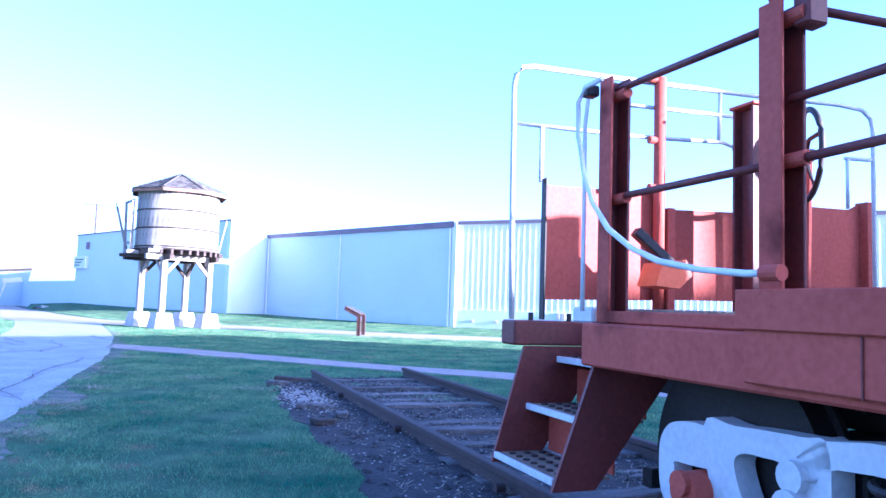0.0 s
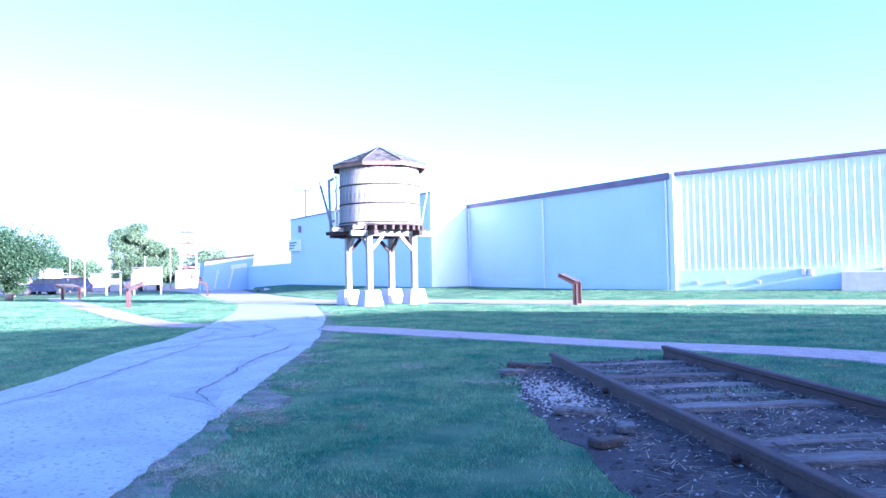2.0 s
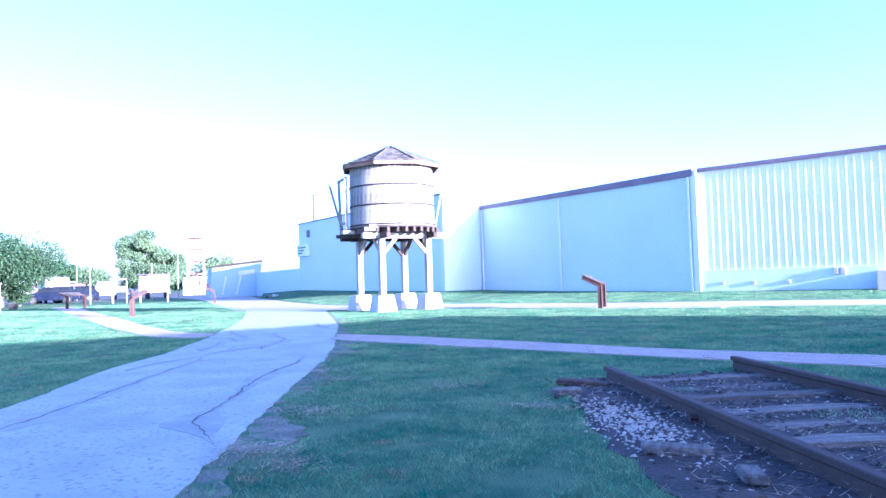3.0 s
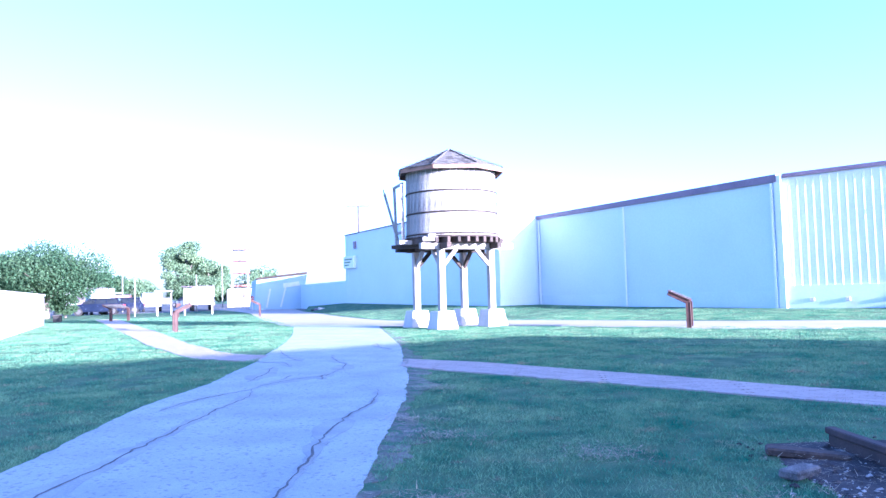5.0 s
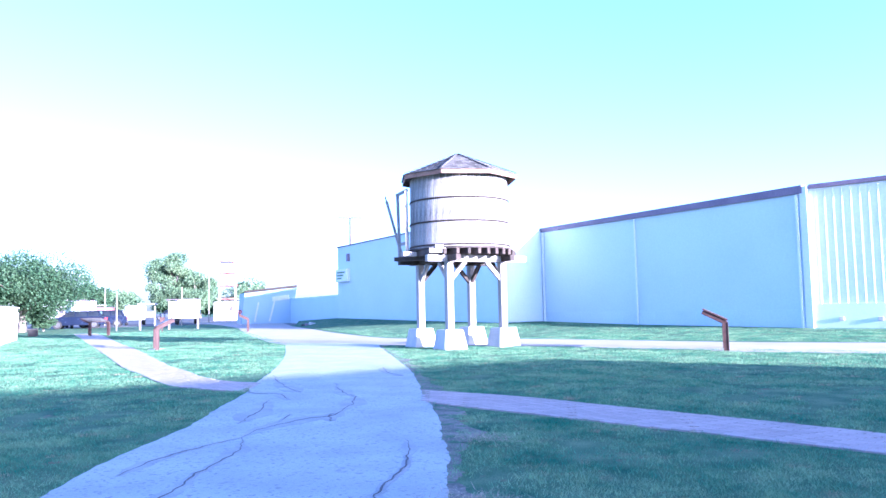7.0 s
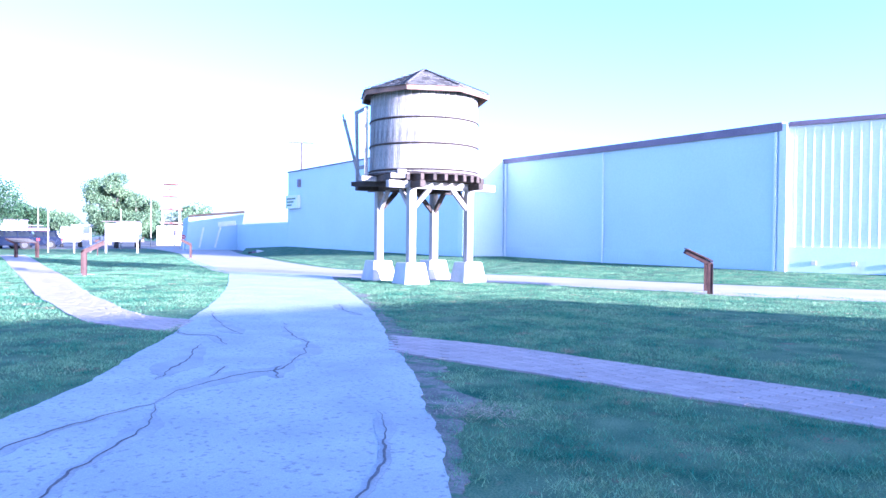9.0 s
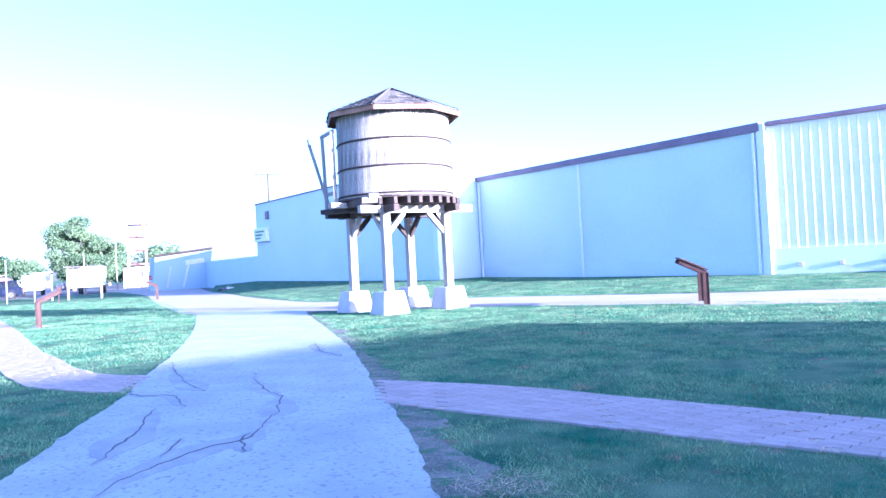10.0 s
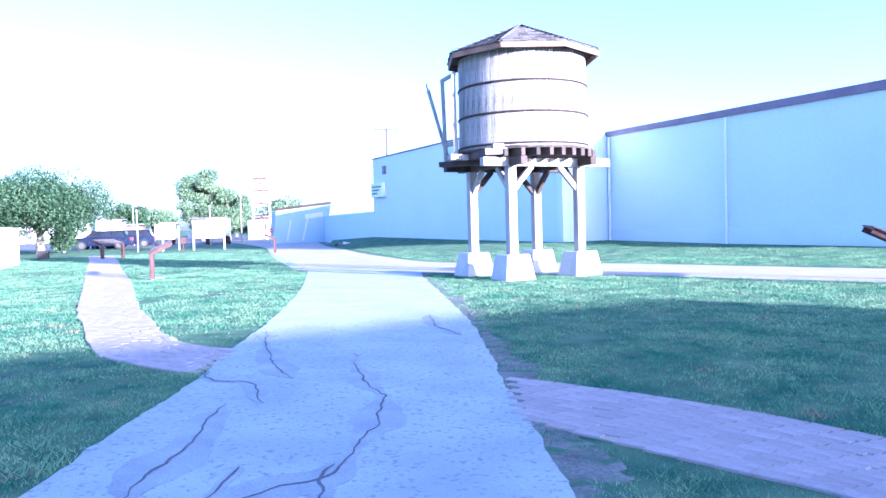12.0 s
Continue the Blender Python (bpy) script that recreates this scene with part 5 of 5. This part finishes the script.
def shed(x, y, rz, sx, sy, h, material, label):
    m = pose(x, y, 0, 0, 0, rz)
    sd = thing("shed", m, label, "building", "far sheds")
    part("wall", box(m, (-sx, sx), (-sy, sy), (-0.05, h), 0.02), material, sd)
    for s_ in (-1, 1):
        part("roof_slope", beam(m @ Vector((-sx - 0.2, s_ * sy * 0.5, h + 0.3)), m @ Vector((sx + 0.2, s_ * sy * 0.5, h + 0.3)), sy * 1.1, 0.08), TRIM if material is WHITE else CONC, sd)
    part("door", box(m, (-0.5, 0.5), (-sy - 0.03, -sy - 0.004), (0, 2.0), 0.01), TRIM, sd)
    for q in (-0.6, 0.6):
        part("window", box(m, (q * sx - 0.22, q * sx + 0.22), (-sy - 0.03, -sy - 0.004), (1.15, 1.65), 0.01), TRIM, sd)




def van(x, y, rz, length, width, h0, h1, material, label):
    """A box-bodied vehicle: body, cab with glass, wheels."""
    m = pose(x, y, 0, 0, 0, rz)
    v_ = thing("van", m, label, "van", "vehicles in the car park")
    part("body", box(m, (-length / 2, length * 0.24), (-width / 2, width / 2), (h0, h1), 0.06), material, v_)
    part("cab", box(m, (length * 0.245, length / 2), (-width / 2 + 0.05, width / 2 - 0.05), (h0, h0 + (h1 - h0) * 0.62), 0.12), material, v_)
    part("windscreen", box(m, (length * 0.30, length * 0.46), (-width / 2 + 0.03, width / 2 - 0.03), (h0 + (h1 - h0) * 0.36, h0 + (h1 - h0) * 0.56), 0.04), GLASS, v_)
    part("roof_edge", box(m, (-length / 2 - 0.03, length * 0.24 + 0.03), (-width / 2 - 0.03, width / 2 + 0.03), (h1 + 0.002, h1 + 0.06), 0.01), CARSILV, v_)
    for px in (-0.32, 0.34):
        for sy in (-1, 1):
            part("wheel", disc(m @ pose(px * length, sy * (width / 2 - 0.12), 0.34, 0, 0, 90), 0.34, -0.11, 0.11, 18), TYRE, v_)


van(-56.9, 61.6, 138, 5.2, 2.0, 0.75, 2.25, WHITE, "long white trailer van beyond the notice board")
van(-60.5, 52.8, 150, 4.0, 1.9, 0.5, 2.2, WHITE, "white box van parked near the spreading tree")
van(-63.7, 61.6, 140, 4.4, 1.8, 0.5, 1.85, WHITE, "white delivery van in the car park")
van(-73.1, 66.0, 135, 4.2, 1.8, 0.5, 1.8, PINKST, "faded red van far off in the car park")
car(-76.1, 70.2, 140, CARBLUE, 4.3, 1.4, "dark blue car far off in the car park")
car(-59.2, 53.9, 44, CARBLUE, 4.3, 1.45, "dark blue car parked behind another car")
# small open shelter and a low post sign beside the notice board
sm = pose(-46.1, 46.8, 0, 0, 0, 42)
shelter = thing("shelter", sm, "small open shelter with a pale roof on two posts", "shelter")
for x in (-0.5, 0.5):
    part("post", box(sm, (x - 0.05, x + 0.05), (-0.05, 0.05), (-0.05, 1.75), 0.01), POSTW, shelter)
part("roof_board", box(sm, (-0.65, 0.65), (-0.3, 0.3), (1.752, 1.83), 0.02), CONC, shelter)
part("panel", box(sm, (-0.445, 0.445), (-0.03, 0.03), (0.8, 1.3), 0.01), PANEL, shelter)
pm = pose(-39.7, 42.0, 0, 0, 0, 42)
marker = thing("post_sign", pm, "small brown sign on a thin post", "sign")
part("post", box(pm, (-0.03, 0.03), (-0.03, 0.03), (-0.05, 0.75), 0.005), SIGNBR, marker)
part("board", box(pm, (-0.14, 0.14), (-0.05, -0.032), (0.55, 0.9), 0.006), SIGNBR, marker)
shed(-84, 70, 35, 2.2, 2.0, 2.5, WHITE, "small white hut at the car park")
shed(-117, 101.4, 45, 1.3, 1.2, 2.3, PINKST, "small faded red shed far off")
shed(-92, 112, 40, 4, 3.0, 2.8, CONC, "long pale shed far off")
shed(-112, 80, 35, 2.6, 2.4, 3.0, WHITE, "long white shed far off")


# round red sign with a white bar, on a low post by the slanted building
sg = pose(-48.2, 58.9, 0, 0, 0, 40)
sign = thing("road_sign", sg, "round red sign with a white bar on a short post", "sign")
part("post", tube([(-48.2, 58.9, -0.05), (-48.2, 58.9, 1.3)], [0.03, 0.03], 8), WHITE, sign)
part("face", disc(sg @ pose(0, -0.05, 1.08, 0, 0, -90), 0.18, -0.012, 0.012, 24), STOPRED, sign)
part("bar", box(sg, (-0.12, 0.12), (-0.074, -0.066), (1.055, 1.105)), WHITE, sign)

# ---------------------------------------------------------------- worn verge beside the path
edge = [(x + 0.10 + 0.5 * max(0, noise.noise((x * 0.9, y * 0.9, 3)) + 0.3) + 0.18 * abs(noise.noise((x * 4, y * 4, 1))) + 0.05 * noise.noise((x * 11, y * 11, 1)), y - 0.05) for x, y in PATH_R]
tagged(part("verge", strip(PATH_R, edge, 0.0055, 0.03), VERGE), "bare dirt verge beside the path", "verge", kind="structure")
VERGE_POLY = PATH_R + edge[::-1]


def in_poly(x, y, poly):
    """Which of many points lie in a polygon."""
    px, py = np.array(poly).T
    out = np.zeros(len(x), bool)
    j = len(px) - 1
    for i in range(len(px)):
        cross = (py[i] > y) != (py[j] > y)
        with np.errstate(divide="ignore", invalid="ignore"):
            out ^= cross & (x < (px[j] - px[i]) * (y - py[i]) / (py[j] - py[i]) + px[i])
        j = i
    return out


def field(x, y, f, seed):
    """A smooth random field from a few waves."""
    r = np.random.default_rng(seed)
    v = np.zeros(len(x))
    for k in range(9):
        a, ph, m = r.uniform(0, 6.28), r.uniform(0, 6.28), r.uniform(0.6, 1.7)
        v += np.sin(f * m * (x * np.cos(a) + y * np.sin(a)) + ph)
    return v / 3


# ---------------------------------------------------------------- grass blades
def blades(name, count, x0, x1, y0, y1, h, w, seed, label, material, keep):
    r = np.random.default_rng(seed)
    x, y = r.uniform(x0, x1, count), r.uniform(y0, y1, count)
    ok = keep(x, y) & (field(x, y, 5.0, 3) + field(x, y, 1.3, 4) + 0.6 * field(x, y, 17.0, 5) + r.uniform(-1.2, 1.0, count) > -0.9)
    x, y = x[ok], y[ok]
    count = len(x)
    ok = np.ones(count, bool)
    for poly in (PATH_POLY[::3], BR_POLY, BL_POLY):
        ok &= ~in_poly(x, y, poly)
    dirt = in_poly(x, y, DIRT_POLY)
    c = x * TN.x + y * TN.y
    weeds = (field(x, y, 3.0, 9) > 0.75) & (c > 3.05)
    ok &= ~dirt | weeds & (r.uniform(0, 1, count) < 0.5)
    # thin and patchy where the verge is worn
    worn, _ = line_distance(x, y, PATH_R[::8])
    ok &= ~in_poly(x, y, VERGE_POLY[::2]) | (1.6 * worn + 0.35 * field(x, y, 8.0, 12) + 0.15 * field(x, y, 20.0, 13) + r.uniform(-0.4, 0.4, count) > 0.1)
    thin_ = np.minimum(line_distance(x, y, BR_TOP[::3])[0], line_distance(x, y, BR_BOT[::3])[0]) if y1 < 30 else np.full(count, 9.0)
    ok &= thin_ + 0.05 * field(x, y, 9.0, 14) > r.uniform(-0.08, 0.14, count)
    x, y = x[ok], y[ok]
    n = len(x)
    hh = h * r.uniform(0.45, 1.25, n) * (1 + 0.22 * np.clip(field(x, y, 4.0, 6), -0.8, 1.6) + 0.3 * np.clip(field(x, y, 14.0, 7), -1.2, 1.4))
    a = r.uniform(0, 6.283, n)
    lean = r.uniform(0.3, 1.5, n) * hh
    la = r.uniform(0, 6.283, n)
    ww = w * r.uniform(0.6, 1.3, n)
    b = np.stack([x, y, 0.001 + (bank_z(x, y) if y1 > 30 else np.zeros(n))], 1)
    side_ = np.stack([np.cos(a), np.sin(a), np.zeros(n)], 1) * ww[:, None]
    tip = b + np.stack([np.cos(la) * lean, np.sin(la) * lean, hh], 1)
    vs = np.stack([b - side_, b + side_, tip], 1).reshape(-1, 3)
    me = bpy.data.meshes.new(name)
    me.vertices.add(3 * n)
    me.vertices.foreach_set("co", vs.ravel())
    me.loops.add(3 * n)
    me.loops.foreach_set("vertex_index", np.arange(3 * n, dtype=np.int32))
    me.polygons.add(n)
    me.polygons.foreach_set("loop_start", np.arange(0, 3 * n, 3, dtype=np.int32))
    me.update(calc_edges=True)
    me.materials.append(material)
    return tagged(new(name, me), label, "grass", kind="stuff")


def near_line(x, y, lo, hi):
    """Distance from the walker's line, between two bounds."""
    q = np.array([(0.0, 2.0), (-1.0, 4.0), (-3.0, 6.4), (-5.0, 8.6), (-6.0, 10.3), (-7.0, 12.2)])
    d = np.full(len(x), 1e9)
    for (ax, ay), (bx, by) in zip(q, q[1:]):
        t = np.clip(((x - ax) * (bx - ax) + (y - ay) * (by - ay)) / ((bx - ax) ** 2 + (by - ay) ** 2), 0, 1)
        d = np.minimum(d, np.hypot(x - ax - t * (bx - ax), y - ay - t * (by - ay)))
    return (d >= lo) & (d < hi)


FAR_ROAD = [(-60, 66), (-34, 42.6), (-20.2, 28.9), (-12.1, 29.1), (-2.3, 27.6), (25, 23.6), (25, 27), (-1.6, 31.2), (-12.4, 33.2), (-19.6, 34.2), (-37, 51.5)]
LAWN_FAR = [(-25, 19.5), (-39.4, 32.2), (-51, 40), (-53, 47), (-38, 50.3), (-33, 50.8), (-17.6, 41.9), (-16.4, 44.8), (-4.4, 38), (12, 34), (12, 26), (-12, 26)]
TURF = "short mown green grass with dry blades"
blades("grass", 1050000, -13, 4.5, 3.6, 19, 0.030, 0.0026, 1, TURF, BLADE, lambda x, y: near_line(x, y, -1.0, 4.6))
blades("grass", 1100000, -19, 6, 4, 24, 0.030, 0.0042, 2, TURF, BLADE, lambda x, y: near_line(x, y, 4.6, 9.5))
blades("grass", 1150000, -32, 8, 8, 38, 0.026, 0.0075, 3, TURF, BLADE, lambda x, y: near_line(x, y, 9.5, 24) & ~in_poly(x, y, FAR_ROAD))
blades("grass", 520000, -50, 12, 17, 46, 0.026, 0.011, 4, TURF, BLADE, lambda x, y: near_line(x, y, 24, 46) & ~in_poly(x, y, FAR_ROAD) & in_poly(x, y, LAWN_FAR))

# ---------------------------------------------------------------- dry straw lying about
def straw(count, place, label, seed):
    """Thin dry stalks lying flat."""
    r = np.random.default_rng(seed)
    vs = []
    for k in range(count):
        x, y = place(r)
        a, ln = r.uniform(0, 6.283), r.uniform(0.04, 0.16)
        d, w = np.array([math.cos(a), math.sin(a)]), r.uniform(0.0015, 0.003)
        z0, z1 = 0.02 + r.uniform(0, 0.02), 0.02 + r.uniform(0, 0.035)
        vs += [(x - d[1] * w, y + d[0] * w, z0), (x + d[1] * w, y - d[0] * w, z0), (x + d[0] * ln, y + d[1] * ln, z1)]
    me = bpy.data.meshes.new("straw")
    me.from_pydata(vs, [], np.arange(3 * count).reshape(-1, 3).tolist())
    me.materials.append(STRAW)
    return tagged(new("straw", me), label, "straw", kind="stuff")


straw(4200, lambda r: tuple(trk(r.uniform(3.5, 12.8), r.uniform(2.3, 4.8)).xy), "dry pale straw scattered along the rails", 6)
TUFTS = ((-4.3, 8.75), (-4.75, 9.0), (-5.1, 10.3), (-5.9, 12.0), (-6.5, 12.6), (-7.3, 14.6), (-3.9, 7.4), (-3.4, 10.9), (-4.6, 11.8))
straw(2600, lambda r: tuple(np.array(TUFTS[r.integers(0, len(TUFTS))]) + r.normal(size=2) * (0.17, 0.12)), "dry straw tufts in the worn verge", 7)

# ---------------------------------------------------------------- loose stones and chips
def stones(name, count, place, size, material, label, seed):
    r = np.random.default_rng(seed)
    vs, fs = [], []
    base = np.array([(0, 0, 1), (1, 0, 0), (0, 1, 0), (-1, 0, 0), (0, -1, 0), (0, 0, -1)], float)
    faces = [(0, 1, 2), (0, 2, 3), (0, 3, 4), (0, 4, 1), (5, 2, 1), (5, 3, 2), (5, 4, 3), (5, 1, 4)]
    for k in range(count):
        s_, c_ = place(r)
        p = np.array(trk(s_, c_, 0.008))
        sz = size * r.uniform(0.4, 1.5)
        q = base * r.uniform(0.6, 1.3, (6, 3)) * sz * np.array([1.2, 1.0, 0.6])
        a = r.uniform(0, 6.28)
        q = np.stack([q[:, 0] * np.cos(a) - q[:, 1] * np.sin(a), q[:, 0] * np.sin(a) + q[:, 1] * np.cos(a), q[:, 2]], 1) + p
        fs += [tuple(len(vs) + i for i in f) for f in faces]
        vs += q.tolist()
    me = bpy.data.meshes.new(name)
    me.from_pydata(vs, [], fs)
    me.materials.append(material)
    return tagged(new(name, me), label, "stones", kind="stuff")


stones("gravel", 900, lambda r: (10.5 + r.normal() * 0.5, 2.48 + r.normal() * 0.14), 0.012, STONE, "pale gravel scattered beside the rail", 3)
stones("ballast", 1500, lambda r: (r.uniform(3, 12.6), r.uniform(2.3, 4.8)), 0.009, STONE, "small stones scattered between the ties", 4)
stones("dirt_clods", 1600, lambda r: (r.uniform(3, 12.9), r.uniform(2.2, 4.8)), 0.022, DIRT, "dark clods of earth along the track", 5)
for s_, c_, ln, rz, dark in ((12.35, 2.62, 0.5, 8, 1), (11.9, 2.35, 0.35, 70, 0), (9.6, 2.45, 0.4, 15, 0), (9.0, 2.6, 0.3, 100, 0), (8.6, 2.35, 0.25, 60, 1)):
    m = Matrix.Translation(trk(s_, c_, 0.02)) @ pose(0, 0, 0, 3, 4, rz)
    tagged(part("wood_offcut", box(m, (-ln / 2, ln / 2), (-0.06, 0.06), (-0.02, 0.035), 0.012), DARK_SHADE_W if dark else TIE), "weathered grey piece of wood lying in the dirt", "wood scrap", "wood scraps by the rail")

# ---------------------------------------------------------------- paving bricks
def at_line(line, d):
    """The place d metres along a line of the plan."""
    for a, b in zip(line, line[1:]):
        ln = math.hypot(b[0] - a[0], b[1] - a[1])
        if d <= ln:
            t = d / ln
            return Vector((a[0] + (b[0] - a[0]) * t, a[1] + (b[1] - a[1]) * t, 0))
        d -= ln
    return Vector((*line[-1], 0))


bk = bmesh.new()
v = [bk.verts.new(p) for p in ((-0.099, -0.049, -0.03), (0.099, -0.049, -0.03), (0.099, 0.049, -0.03), (-0.099, 0.049, -0.03), (-0.099, -0.049, 0.0), (0.099, -0.049, 0.0), (0.099, 0.049, 0.0), (-0.099, 0.049, 0.0), (-0.094, -0.044, 0.005), (0.094, -0.044, 0.005), (0.094, 0.044, 0.005), (-0.094, 0.044, 0.005))]
for f in ((0, 1, 5, 4), (1, 2, 6, 5), (2, 3, 7, 6), (3, 0, 4, 7), (4, 5, 9, 8), (5, 6, 10, 9), (6, 7, 11, 10), (7, 4, 8, 11), (8, 9, 10, 11)):
    bk.faces.new([v[i] for i in f])
bk = mesh_of("brick", bk, BRICK)
bv = np.array([tuple(q.co) for q in bk.vertices])
bf = [tuple(p.vertices) for p in bk.polygons]


def pave(parent, top, bot, first, length, label, seed):
    """Courses of bricks along a walk: the first ones as pieces, the rest joined."""
    r = random.Random(seed)
    lt = sum(math.dist(a, b) for a, b in zip(top, top[1:]))
    lb = sum(math.dist(a, b) for a, b in zip(bot, bot[1:]))
    vs, fs, made = [], [], 0
    n = int(length / 0.206)
    for i in range(n):
        for j in range(24):
            q = (i + (0.5 if j % 2 else 0.0)) / n * length
            a, b = at_line(top, q), at_line(bot, q * lb / lt)
            a2 = at_line(top, q + 0.1)
            wide = (b - a).length
            rows_n = max(3, int(wide / 0.104))
            if j >= rows_n:
                continue
            p = a.lerp(b, (j + 0.5) / rows_n)
            ang = math.atan2((a2 - a).y, (a2 - a).x)
            m = Matrix.Translation((p.x, p.y, 0.014 + r.uniform(-0.0015, 0.0015))) @ pose(0, 0, 0, r.uniform(-0.25, 0.25), r.uniform(-0.25, 0.25), math.degrees(ang) + r.uniform(-1.2, 1.2))
            if made < first:
                ob = new("brick", bk)
                ob.parent = parent
                ob.matrix_basis = m
                made += 1
            else:
                mm = np.array(m)
                fs += [tuple(len(vs) + k for k in f) for f in bf]
                vs += (bv @ mm[:3, :3].T + mm[:3, 3]).tolist()
    me = bpy.data.meshes.new("bricks")
    me.from_pydata(vs, [], fs)
    me.materials.append(BRICK)
    ob = tagged(new("bricks", me), label, kind="stuff")
    ob.parent = parent


pave(walk_r, BR_TOP, BR_BOT, 300, 14.0, "red paving bricks of the walk", 1)
pave(walk_l, BL_L, BL_R, 120, 16.0, "red paving bricks of the walk", 2)
